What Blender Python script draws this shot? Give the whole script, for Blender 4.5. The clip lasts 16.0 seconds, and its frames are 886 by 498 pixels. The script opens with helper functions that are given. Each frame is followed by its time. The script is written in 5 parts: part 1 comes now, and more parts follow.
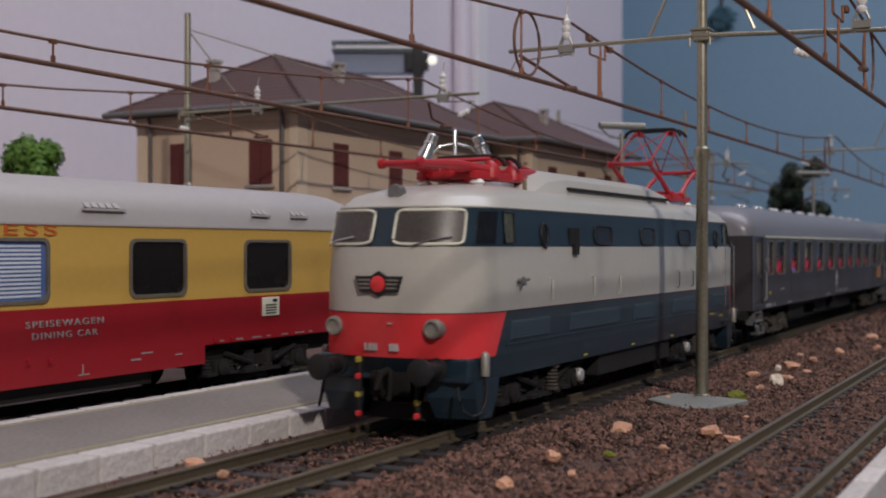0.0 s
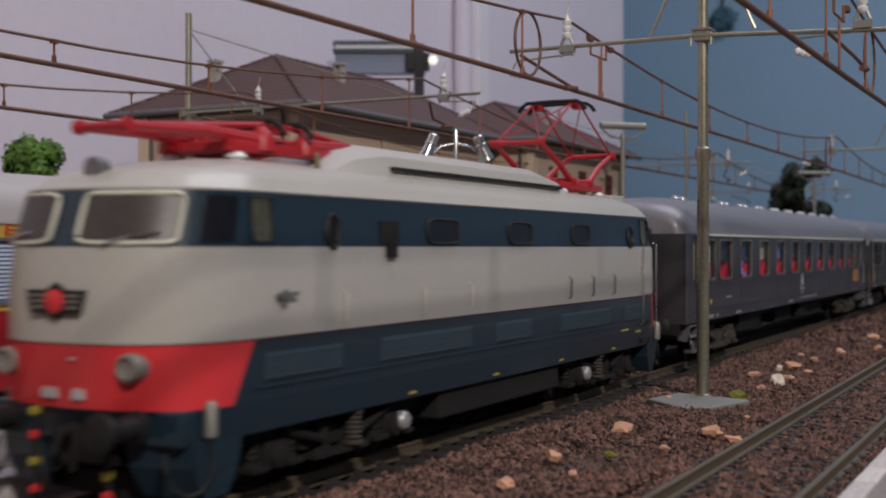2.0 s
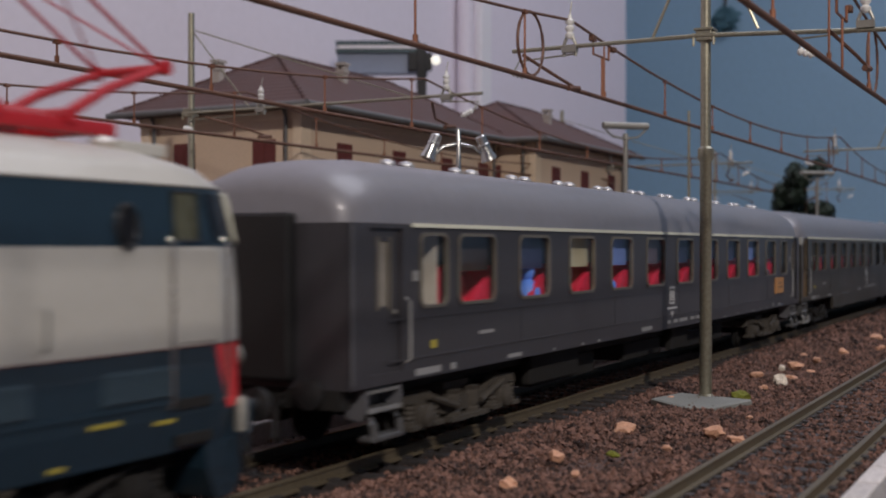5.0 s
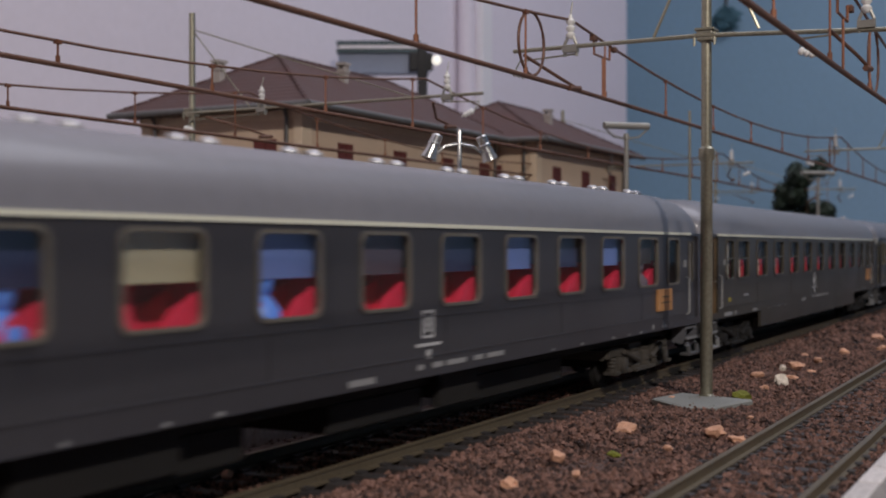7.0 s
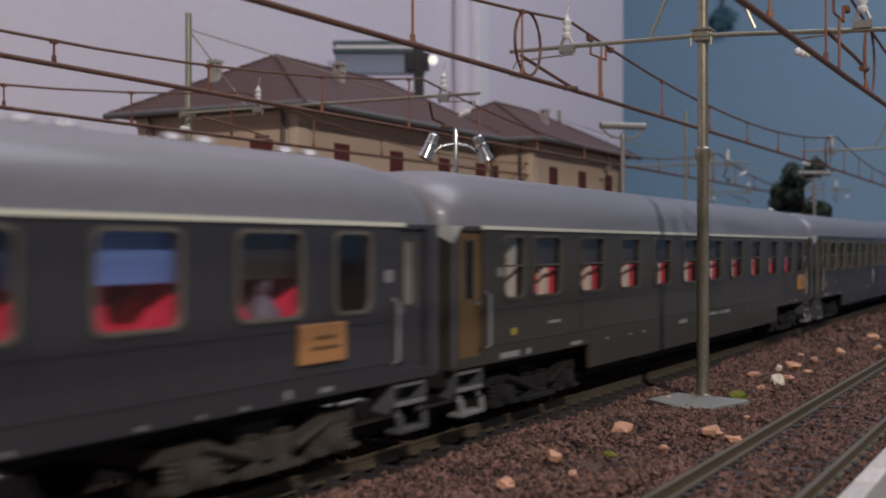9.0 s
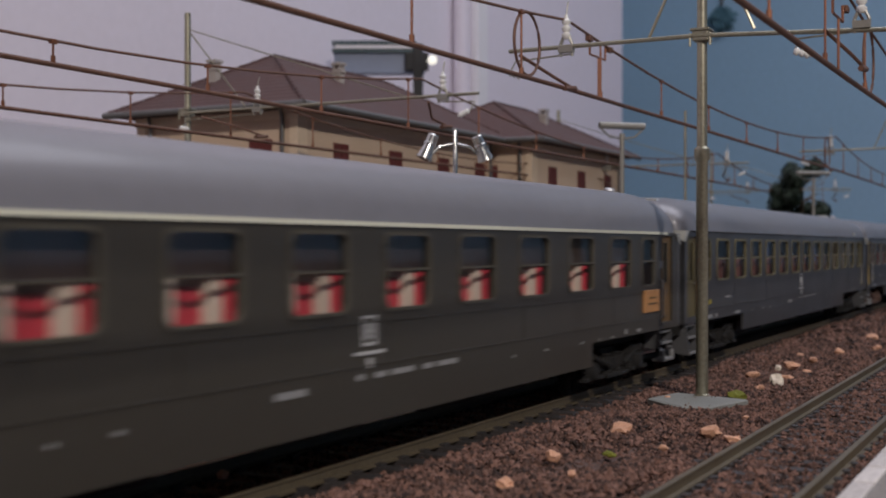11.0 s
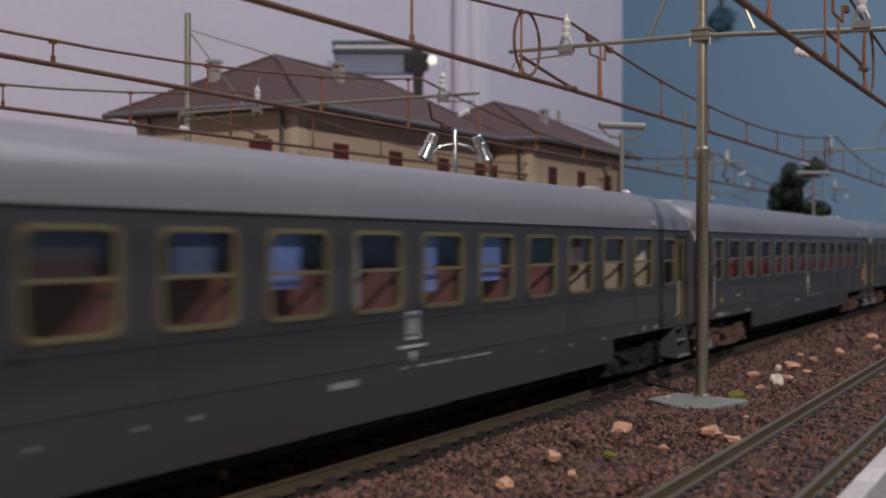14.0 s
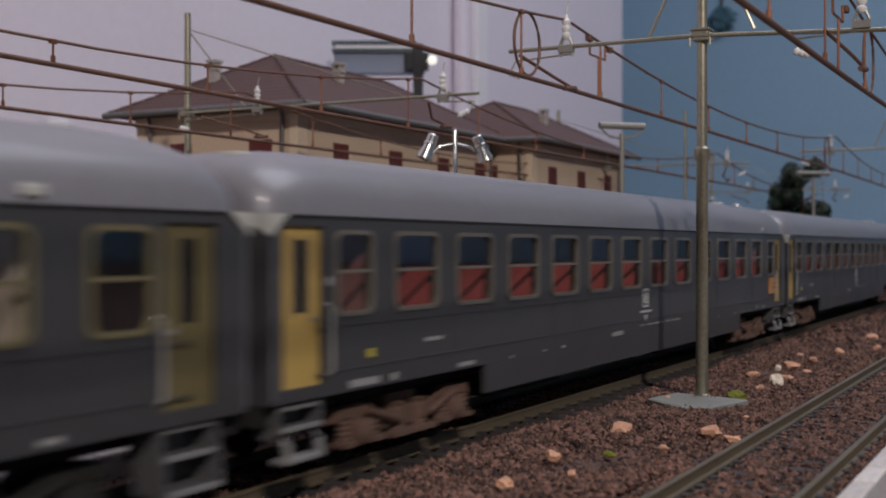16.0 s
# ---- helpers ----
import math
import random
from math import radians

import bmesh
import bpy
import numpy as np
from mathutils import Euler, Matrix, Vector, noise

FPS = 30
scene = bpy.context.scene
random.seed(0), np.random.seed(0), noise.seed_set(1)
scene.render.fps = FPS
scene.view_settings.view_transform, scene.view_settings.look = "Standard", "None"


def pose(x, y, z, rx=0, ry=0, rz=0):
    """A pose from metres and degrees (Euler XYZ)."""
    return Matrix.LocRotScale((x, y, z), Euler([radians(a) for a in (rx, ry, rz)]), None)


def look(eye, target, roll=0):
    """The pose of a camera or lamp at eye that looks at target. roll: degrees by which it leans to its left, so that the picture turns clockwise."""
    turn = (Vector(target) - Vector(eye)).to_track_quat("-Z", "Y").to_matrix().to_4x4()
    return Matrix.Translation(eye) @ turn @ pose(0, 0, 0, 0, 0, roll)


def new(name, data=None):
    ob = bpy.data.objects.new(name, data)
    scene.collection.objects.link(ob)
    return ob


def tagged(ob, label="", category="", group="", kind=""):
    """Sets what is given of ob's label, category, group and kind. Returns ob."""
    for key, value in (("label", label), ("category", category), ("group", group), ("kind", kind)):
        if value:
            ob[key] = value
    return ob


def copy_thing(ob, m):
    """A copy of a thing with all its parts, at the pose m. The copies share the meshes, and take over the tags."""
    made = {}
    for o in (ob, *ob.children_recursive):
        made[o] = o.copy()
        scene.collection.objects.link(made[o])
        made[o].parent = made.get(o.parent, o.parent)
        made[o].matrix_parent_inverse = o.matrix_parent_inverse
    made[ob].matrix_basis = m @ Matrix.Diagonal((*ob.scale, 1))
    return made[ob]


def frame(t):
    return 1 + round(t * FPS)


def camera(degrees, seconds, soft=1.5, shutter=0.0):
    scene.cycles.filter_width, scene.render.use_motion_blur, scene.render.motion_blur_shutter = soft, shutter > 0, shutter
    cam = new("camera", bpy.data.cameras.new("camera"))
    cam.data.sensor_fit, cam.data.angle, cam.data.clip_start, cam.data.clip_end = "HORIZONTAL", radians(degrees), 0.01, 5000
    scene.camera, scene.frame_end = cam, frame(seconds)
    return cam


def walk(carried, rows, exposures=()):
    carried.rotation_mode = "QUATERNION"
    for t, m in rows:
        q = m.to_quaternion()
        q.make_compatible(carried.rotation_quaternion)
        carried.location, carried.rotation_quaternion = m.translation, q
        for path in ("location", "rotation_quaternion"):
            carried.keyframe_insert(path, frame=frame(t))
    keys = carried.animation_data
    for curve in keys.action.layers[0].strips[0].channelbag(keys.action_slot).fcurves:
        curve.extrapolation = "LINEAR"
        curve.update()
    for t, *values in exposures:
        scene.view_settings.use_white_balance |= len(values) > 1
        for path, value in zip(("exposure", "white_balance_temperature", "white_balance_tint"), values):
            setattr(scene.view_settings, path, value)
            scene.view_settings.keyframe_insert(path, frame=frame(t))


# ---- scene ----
# A model railway at 1:87. All sizes below are in full-size metres and are scaled by K when a mesh is made.
K = 1 / 87
cam = camera(40.93, 16.0, 1.9, 0.9)
cam.data.dof.use_dof, cam.data.dof.focus_distance, cam.data.dof.aperture_fstop = True, 22 * K, 42
EYE = (0.0, -9.25, 2.82)


def aim(dx, dy=0.0):
    """The camera's pose, panned by dx and tilted by dy picture widths / 1568."""
    a = math.atan(1121 / 2100) + math.atan(dx / 2100)
    p = math.atan((4 + dy) / 2100)
    e = Vector(EYE) * K
    d = Vector((math.cos(a) * math.cos(p), math.sin(a) * math.cos(p), -math.sin(p)))
    return look(e, e + d)


PATH = [(0.0, aim(0)), (1.3, aim(0)), (2.0, aim(1.6)), (3.0, aim(3)), (4.0, aim(4.5)), (5.2, aim(6.5)), (6.5, aim(8)), (7.0, aim(7.6)), (7.5, aim(5.6)),
        (8.0, aim(4)), (8.5, aim(2)), (9.0, aim(1.4)), (10.2, aim(0.4)), (11.5, aim(0)), (16.0, aim(0))]
walk(cam, PATH)

# distance of the first coach's front end along the track, second by second
RUN = [(0, 32.74), (0.5, 31.59), (1, 29.95), (1.5, 28.26), (2, 26.34), (3, 21.90), (4, 17.20), (5, 12.21), (6, 6.90), (7, 1.24), (8, -4.85), (9, -11.57), (10, -18.80), (11, -26.67), (12, -34.92), (13, -43.60), (14, -52.07), (15, -60.36), (16, -68.84)]

# ---- light ----
world = bpy.data.worlds.new("room_light")
scene.world = world
world.use_nodes = True
world.node_tree.nodes["Background"].inputs[0].default_value = (0.8, 0.78, 0.95, 1)
world.node_tree.nodes["Background"].inputs[1].default_value = 0.05


def area_lamp(name, eye, target, size, watts, color):
    d = bpy.data.lights.new(name, "AREA")
    d.shape, d.size, d.energy, d.color = "DISK", size, watts, color
    ob = new(name, d)
    ob.matrix_world = look([c * K for c in eye], [c * K for c in target])
    return ob


area_lamp("spot_lamp", (-42, -60, 58), (25, 0, 0), 0.05, 7.6, (1.0, 0.905, 0.835))
area_lamp("ceiling_lamp", (82, -24, 125), (82, 0, 0), 1.3, 13.4, (0.87, 0.88, 1.0))


# ---- materials ----
def mat(name, col, rough=0.5, metal=0.0, var=0.15, scale=2.0, bump=0.0, col2=None, fine=None, coat=0.0, island=0.0, objrand=0.0):
    """A painted or raw surface with coarse stains and fine grain; sizes are in full-size metres."""
    m = bpy.data.materials.new(name)
    m.use_nodes = True
    t = m.node_tree
    b = t.nodes["Principled BSDF"]
    b.inputs["Metallic"].default_value = metal
    b.inputs["Coat Weight"].default_value = coat
    tc = t.nodes.new("ShaderNodeTexCoord")
    n1, n2 = t.nodes.new("ShaderNodeTexNoise"), t.nodes.new("ShaderNodeTexNoise")
    n1.inputs["Scale"].default_value, n2.inputs["Scale"].default_value = scale / K * 0.25, (fine or scale * 8) / K
    n1.inputs["Detail"].default_value, n2.inputs["Detail"].default_value = 4, 3
    for n in (n1, n2):
        t.links.new(tc.outputs["Object"], n.inputs["Vector"])
    add = t.nodes.new("ShaderNodeMath")
    add.operation = "ADD"
    t.links.new(n1.outputs["Fac"], add.inputs[0])
    t.links.new(n2.outputs["Fac"], add.inputs[1])
    val = add.outputs[0]
    if island or objrand:
        g = t.nodes.new("ShaderNodeNewGeometry" if island else "ShaderNodeObjectInfo")
        k = t.nodes.new("ShaderNodeMath")
        k.operation = "MULTIPLY_ADD"
        k.inputs[1].default_value = island or objrand
        t.links.new(g.outputs["Random Per Island" if island else "Random"], k.inputs[0])
        t.links.new(val, k.inputs[2])
        sub = t.nodes.new("ShaderNodeMath")
        sub.operation = "SUBTRACT"
        sub.inputs[1].default_value = (island or objrand) / 2
        t.links.new(k.outputs[0], sub.inputs[0])
        val = sub.outputs[0]
    mr = t.nodes.new("ShaderNodeMapRange")
    mr.inputs["From Min"].default_value, mr.inputs["From Max"].default_value = 0.6, 1.4
    t.links.new(val, mr.inputs["Value"])
    ramp = t.nodes.new("ShaderNodeValToRGB")
    a = [c * (1 - var) for c in col]
    z = list(col2) if col2 else [min(1, c * (1 + var)) for c in col]
    ramp.color_ramp.elements[0].color, ramp.color_ramp.elements[1].color = (*a, 1), (*z, 1)
    t.links.new(mr.outputs["Result"], ramp.inputs["Fac"])
    t.links.new(ramp.outputs["Color"], b.inputs["Base Color"])
    rr = t.nodes.new("ShaderNodeMapRange")
    rr.inputs["From Min"].default_value, rr.inputs["From Max"].default_value = 0.3, 0.7
    rr.inputs["To Min"].default_value, rr.inputs["To Max"].default_value = max(0.03, rough - 0.08), min(1, rough + 0.08)
    t.links.new(n1.outputs["Fac"], rr.inputs["Value"])
    t.links.new(rr.outputs["Result"], b.inputs["Roughness"])
    if bump:
        bp = t.nodes.new("ShaderNodeBump")
        bp.inputs["Strength"].default_value, bp.inputs["Distance"].default_value = 0.6, bump * K
        t.links.new(n2.outputs["Fac"], bp.inputs["Height"])
        t.links.new(bp.outputs["Normal"], b.inputs["Normal"])
    return m


def glass_mat(name, tint, gloss):
    """Clear glass: mostly see-through, with a sharp reflection of the share gloss."""
    m = bpy.data.materials.new(name)
    m.use_nodes = True
    t = m.node_tree
    t.nodes.remove(t.nodes["Principled BSDF"])
    tr, gl, mx = (t.nodes.new("ShaderNode" + k) for k in ("BsdfTransparent", "BsdfGlossy", "MixShader"))
    tr.inputs[0].default_value = (*tint, 1)
    gl.inputs["Roughness"].default_value = 0.06
    mx.inputs[0].default_value = gloss
    t.links.new(tr.outputs[0], mx.inputs[1])
    t.links.new(gl.outputs[0], mx.inputs[2])
    t.links.new(mx.outputs[0], t.nodes["Material Output"].inputs[0])
    return m


def glow(name, col, strength):
    m = bpy.data.materials.new(name)
    m.use_nodes = True
    b = m.node_tree.nodes["Principled BSDF"]
    b.inputs["Emission Color"].default_value, b.inputs["Emission Strength"].default_value = (*col, 1), strength
    return m


def tile_mat(name, col, step):
    """Clay roof tiles: courses across the slope, relief and uneven firing."""
    m = mat(name, col, 0.8, var=0.3, scale=3, fine=14)
    t = m.node_tree
    tc, w, bp = t.nodes["Texture Coordinate"], t.nodes.new("ShaderNodeTexWave"), t.nodes.new("ShaderNodeBump")
    w.bands_direction = "Z"
    w.inputs["Scale"].default_value, w.inputs["Distortion"].default_value, w.inputs["Detail Scale"].default_value = 0.314 / (step * K), 2.0, 6.0
    bp.inputs["Distance"].default_value, bp.inputs["Strength"].default_value = 0.04 * K, 0.45
    t.links.new(tc.outputs["Object"], w.inputs["Vector"])
    t.links.new(w.outputs["Fac"], bp.inputs["Height"])
    t.links.new(bp.outputs["Normal"], t.nodes["Principled BSDF"].inputs["Normal"])
    return m


M = dict(
    soil=mat("brown_ballast_bed", (.085, .050, .042), .95, var=.4, scale=3, fine=9, bump=.06, col2=(.14, .085, .07)),
    ballast=mat("brown_ballast_stones", (.085, .045, .037), .95, var=.7, scale=4, col2=(.215, .115, .088), island=.95),
    pebble=mat("peach_limestone", (.62, .34, .22), .85, var=.2, scale=6, bump=.02, objrand=.5),
    pebble_white=mat("pale_limestone", (.75, .66, .55), .85, var=.15, scale=6, bump=.02),
    moss=mat("yellow_green_flock", (.16, .17, .02), .95, var=.3, scale=8, bump=.03),
    rail=mat("weathered_rail_steel", (.13, .105, .07), .5, .25, var=.25, scale=2),
    sleeper=mat("black_sleeper_plastic", (.035, .03, .03), .7, var=.4, scale=3, fine=20, objrand=.4),
    asphalt=mat("grey_platform_asphalt", (.235, .215, .20), .9, var=.28, scale=1.2, fine=14, bump=.01),
    kerb=mat("white_kerb_stone", (.62, .58, .56), .85, var=.25, scale=3, fine=10, bump=.04, objrand=.25),
    line=mat("worn_yellow_line", (.36, .32, .2), .85, var=.35, scale=4),
    concrete=mat("grey_concrete", (.225, .23, .215), .85, var=.2, scale=3, bump=.01),
    lavender=mat("lilac_painted_wall", (.80, .745, .825), .85, var=.04, scale=.2),
    trim=mat("white_trim", (.85, .83, .86), .7, var=.05, scale=.5),
    bluewall=mat("blue_painted_wall", (.355, .55, .72), .8, var=.06, scale=.15),
    ceiling=mat("white_ceiling", (.75, .74, .74), .9, var=.03, scale=.2),
    plaster=mat("cream_plaster", (.64, .49, .36), .9, var=.10, scale=.8, fine=12, bump=.01),
    plaster_light=mat("pale_corner_plaster", (.72, .58, .43), .9, var=.08, scale=.8),
    tiles=tile_mat("brown_roof_tiles", (.085, .043, .040), .17),
    gutter=mat("grey_zinc", (.15, .15, .15), .55, .3, var=.2),
    shutter=tile_mat("dark_red_shutter_paint", (.13, .03, .028), .09),
    stone=mat("grey_sill_stone", (.42, .38, .35), .85, var=.1),
    steel=mat("tarnished_mast_metal", (.36, .34, .26), .38, .75, var=.25, scale=2),
    rust=mat("rust_brown_wire", (.155, .078, .052), .6, .3, var=.3, scale=4),
    copper=mat("copper_dropper_wire", (.27, .115, .065), .4, .5, var=.25, scale=4),
    ceramic=mat("white_ceramic", (.8, .8, .78), .3, var=.05),
    chrome=mat("bright_tin", (.6, .6, .58), .25, .9, var=.15, scale=5),
    vent=mat("pale_roof_vent_metal", (.5, .5, .52), .35, .4, var=.1),
    lamp_metal=mat("grey_lamp_metal", (.30, .29, .26), .45, .4, var=.12),
    lamp_dim=mat("dull_grey_metal", (.17, .17, .17), .4, .3, var=.12),
    loco_white=mat("off_white_loco_paint", (.485, .47, .43), .36, var=.05, scale=1, coat=.15),
    loco_blue=mat("dark_blue_loco_paint", (.014, .032, .050), .40, var=.12, scale=1, coat=.15),
    loco_panel=mat("faded_blue_grille", (.040, .066, .088), .5, var=.15, scale=2),
    loco_red=mat("bright_red_loco_paint", (.72, .042, .05), .35, var=.06, scale=1, coat=.15),
    panto_red=mat("red_pantograph_paint", (.42, .018, .026), .4, var=.1, scale=3),
    black=mat("black_plastic", (.012, .012, .013), .55, var=.3, scale=2),
    soot=mat("sooty_underframe", (.009, .008, .0075), .85, var=.4, scale=3),
    grey=mat("slate_grey_coach_paint", (.044, .042, .048), .42, var=.08, scale=1, coat=.08),
    browngrey=mat("brown_grey_coach_paint", (.046, .041, .033), .42, var=.08, scale=1, coat=.08),
    greengrey=mat("green_grey_coach_paint", (.046, .046, .049), .42, var=.08, scale=1, coat=.08),
    silver=mat("silver_grey_roof_paint", (.198, .194, .216), .5, .1, var=.07, scale=.6, coat=.3),
    cream_line=mat("cream_gutter_stripe", (.70, .70, .58), .5, var=.05),
    post=mat("grey_end_post_paint", (.11, .11, .12), .35, var=.1),
    alu=mat("dull_aluminium_frame", (.21, .19, .155), .4, .4, var=.12),
    olive=mat("olive_yellow_frame", (.155, .135, .072), .5, var=.12),
    door_brown=mat("brown_door_paint", (.15, .088, .034), .5, var=.12),
    door_olive=mat("olive_door_paint", (.125, .10, .042), .5, var=.12),
    door_yellow=mat("ochre_yellow_door_paint", (.46, .31, .09), .5, var=.08),
    cap_grey=mat("pale_corner_cap_paint", (.46, .46, .43), .4, var=.06),
    brown_frame=mat("brown_grey_window_frame", (.085, .076, .058), .5, var=.12),
    handrail=mat("pale_grey_handrail", (.42, .42, .41), .4, .3, var=.1),
    step_grey=mat("light_grey_step_plastic", (.19, .19, .19), .45, var=.15),
    cheek=mat("slate_step_cheek", (.075, .075, .078), .45, var=.12),
    bogie_brown=mat("rust_brown_bogie", (.115, .067, .05), .8, var=.25, scale=3),
    bogie_grey=mat("dusty_grey_bogie", (.055, .047, .038), .8, var=.3, scale=3),
    seat_red=mat("red_seat_plastic", (.78, .03, .08), .5, var=.1, scale=3),
    cream_seat=mat("cream_seat_plastic", (.46, .38, .29), .6, var=.2, scale=3),
    seat_crimson=mat("crimson_seat_plastic", (.60, .035, .06), .5, var=.12, scale=3),
    seat_orange=mat("dull_red_seat_plastic", (.29, .055, .048), .55, var=.15, scale=3),
    seat_beige=mat("dull_brown_seat_plastic", (.20, .085, .075), .6, var=.25, scale=3),
    cloth_white=mat("white_headrest_cloth", (.70, .58, .47), .8, var=.05),
    # panel tones also colour sheets that imitate shade and reflections in coach windows
    panel_blue=mat("blue_compartment_wall", (.20, .29, .66), .6, var=.12, scale=2),
    panel_bright=mat("bright_blue_plastic", (.12, .30, .90), .5, var=.1, scale=3),
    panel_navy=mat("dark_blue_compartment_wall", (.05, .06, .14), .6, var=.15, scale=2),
    panel_pale=mat("pale_blue_curtain", (.36, .40, .52), .6, var=.15, scale=3),
    panel_slate=mat("slate_blue_blind", (.10, .13, .25), .6, var=.15, scale=2),
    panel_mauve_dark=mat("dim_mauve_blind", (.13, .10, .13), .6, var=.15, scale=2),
    panel_yellow=mat("pale_yellow_compartment_wall", (.62, .56, .38), .6, var=.08, scale=2),
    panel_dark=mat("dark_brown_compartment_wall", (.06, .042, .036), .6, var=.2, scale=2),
    panel_mauve=mat("mauve_compartment_wall", (.60, .44, .58), .6, var=.12, scale=2),
    pale_pane=mat("pale_frosted_window", (.26, .235, .20), .35, var=.2, scale=2),
    cab_pane=mat("brownish_cab_window", (.06, .052, .048), .42, var=.35, scale=2),
    cab_olive=mat("greenish_cab_glass", (.085, .085, .055), .3, var=.45, scale=6),
    interior=mat("pale_interior_plastic", (.72, .66, .56), .7, var=.08),
    plate_orange=mat("orange_destination_plate", (.48, .235, .09), .6, var=.12, scale=6),
    white=mat("white_lettering", (.27, .27, .27), .6, var=.1),
    emblem=mat("bright_white_emblem", (.48, .48, .48), .6, var=.1),
    yellow_mark=mat("yellow_marking", (.40, .33, .05), .6, var=.1),
    tee_cream=mat("yellow_cream_car_paint", (.57, .36, .085), .38, var=.05, scale=1, coat=.2),
    tee_red=mat("wine_red_car_paint", (.29, .012, .02), .36, var=.06, scale=1, coat=.2),
    tee_roof=mat("pale_grey_car_roof", (.42, .40, .40), .5, var=.05, scale=1),
    letter_red=mat("orange_red_lettering", (.52, .11, .03), .5, var=.08),
    dark_glass=mat("dark_tinted_glass", (.008, .007, .008), .30, var=.3),
    blue_blind=mat("blue_window_film", (.10, .17, .42), .3, var=.1),
    blind=mat("white_slatted_blind", (.62, .68, .75), .5, var=.05),
    bark=mat("brown_bark", (.09, .06, .04), .9, var=.3, scale=4),
    leaf=mat("bright_green_leaves", (.095, .20, .028), .7, var=.4, scale=3, island=.6),
    leaf_dark=mat("dark_green_leaves", (.016, .032, .020), .7, var=.4, scale=3, island=.6),
    leaf_teal=mat("teal_green_leaves", (.085, .19, .24), .7, var=.2, scale=1, island=.5),
    shelf=mat("blue_grey_metal_panel", (.26, .31, .42), .5, var=.06, scale=.4),
    shelf_dark=mat("dark_teal_frame", (.04, .075, .085), .5, var=.1, scale=.4),
)
M["silver"].node_tree.nodes["Principled BSDF"].inputs["Coat Roughness"].default_value = 0.17
GLASS = glass_mat("window_glass", (.95, .96, .97), .085)


# ---- mesh helpers, in full-size metres ----
def box(bm, x0, x1, y0, y1, z0, z1, bevel=0.0):
    vs = [bm.verts.new((x, y, z)) for x in (x0, x1) for y in (y0, y1) for z in (z0, z1)]
    fs = [bm.faces.new([vs[i] for i in f]) for f in ((0, 1, 3, 2), (4, 6, 7, 5), (0, 4, 5, 1), (2, 3, 7, 6), (0, 2, 6, 4), (1, 5, 7, 3))]
    if bevel:
        bmesh.ops.bevel(bm, geom=list({e for f in fs for e in f.edges}), offset=bevel, segments=2, affect="EDGES", profile=0.5)


def tube(bm, pts, r, n=8, r2=None, closed=False):
    """A round bar along pts; its radius runs from r to r2."""
    pts = [Vector(p) for p in pts]
    rings, m = [], len(pts)
    for i, p in enumerate(pts):
        a, b = (pts[(i - 1) % m], pts[(i + 1) % m]) if closed else (pts[max(0, i - 1)], pts[min(m - 1, i + 1)])
        d = (b - a).normalized()
        u = d.cross((0, 0, 1) if abs(d.z) < 0.9 else (0, 1, 0)).normalized()
        v = d.cross(u)
        rr = r if r2 is None else r + (r2 - r) * i / (m - 1)
        rings.append([bm.verts.new(p + u * rr * math.cos(2 * math.pi * k / n) + v * rr * math.sin(2 * math.pi * k / n)) for k in range(n)])
    for i in range(m if closed else m - 1):
        for k in range(n):
            bm.faces.new((rings[i][k], rings[i][(k + 1) % n], rings[(i + 1) % m][(k + 1) % n], rings[(i + 1) % m][k]))
    if not closed:
        bm.faces.new(rings[0][::-1])
        bm.faces.new(rings[-1])


def lathe(bm, base, axis, prof, n=16):
    """A turned body: prof is a row of (distance along axis, radius)."""
    d = Vector(axis).normalized()
    u = d.cross((0, 0, 1) if abs(d.z) < 0.9 else (0, 1, 0)).normalized()
    v = d.cross(u)
    rings = [[bm.verts.new(Vector(base) + d * h + (u * math.cos(2 * math.pi * k / n) + v * math.sin(2 * math.pi * k / n)) * max(r, 1e-4)) for k in range(n)] for h, r in prof]
    for a, b in zip(rings, rings[1:]):
        for k in range(n):
            bm.faces.new((a[k], a[(k + 1) % n], b[(k + 1) % n], b[k]))
    bm.faces.new(rings[0][::-1])
    bm.faces.new(rings[-1])


def loft(bm, rings, caps=True, closed=False):
    """Skin through rows of points; each row is open unless closed."""
    vs = [[bm.verts.new(p) for p in r] for r in rings]
    n = len(vs[0])
    for a, b in zip(vs, vs[1:]):
        for k in range(n if closed else n - 1):
            bm.faces.new((a[k], a[(k + 1) % n], b[(k + 1) % n], b[k]))
    if caps:
        bm.faces.new(vs[0][::-1])
        bm.faces.new(vs[-1])


def mesh(name, bm, mats, smooth=0):
    bmesh.ops.scale(bm, vec=(K, K, K), verts=bm.verts)
    bmesh.ops.recalc_face_normals(bm, faces=bm.faces)
    me = bpy.data.meshes.new(name)
    bm.to_mesh(me)
    bm.free()
    me.materials.append(mats)
    if smooth:
        me.shade_smooth()
        me.set_sharp_from_angle(angle=radians(smooth))
    return me


def part(name, bm, material, parent=None, label="", smooth=0):
    ob = new(name, mesh(name, bm, material, smooth))
    ob.parent = parent
    if label:
        ob["label"] = label
    return ob


def put(name, me, parent, loc=(0, 0, 0), rot=(0, 0, 0), label=""):
    ob = new(name, me)
    ob.parent = parent
    ob.location = [c * K for c in loc]
    ob.rotation_euler = rot
    if label:
        ob["label"] = label
    return ob


def boxes(name, material, rows, parent=None, label="", bevel=0.0):
    bm = bmesh.new()
    for r in rows:
        box(bm, *r, bevel=bevel)
    return part(name, bm, material, parent, label)


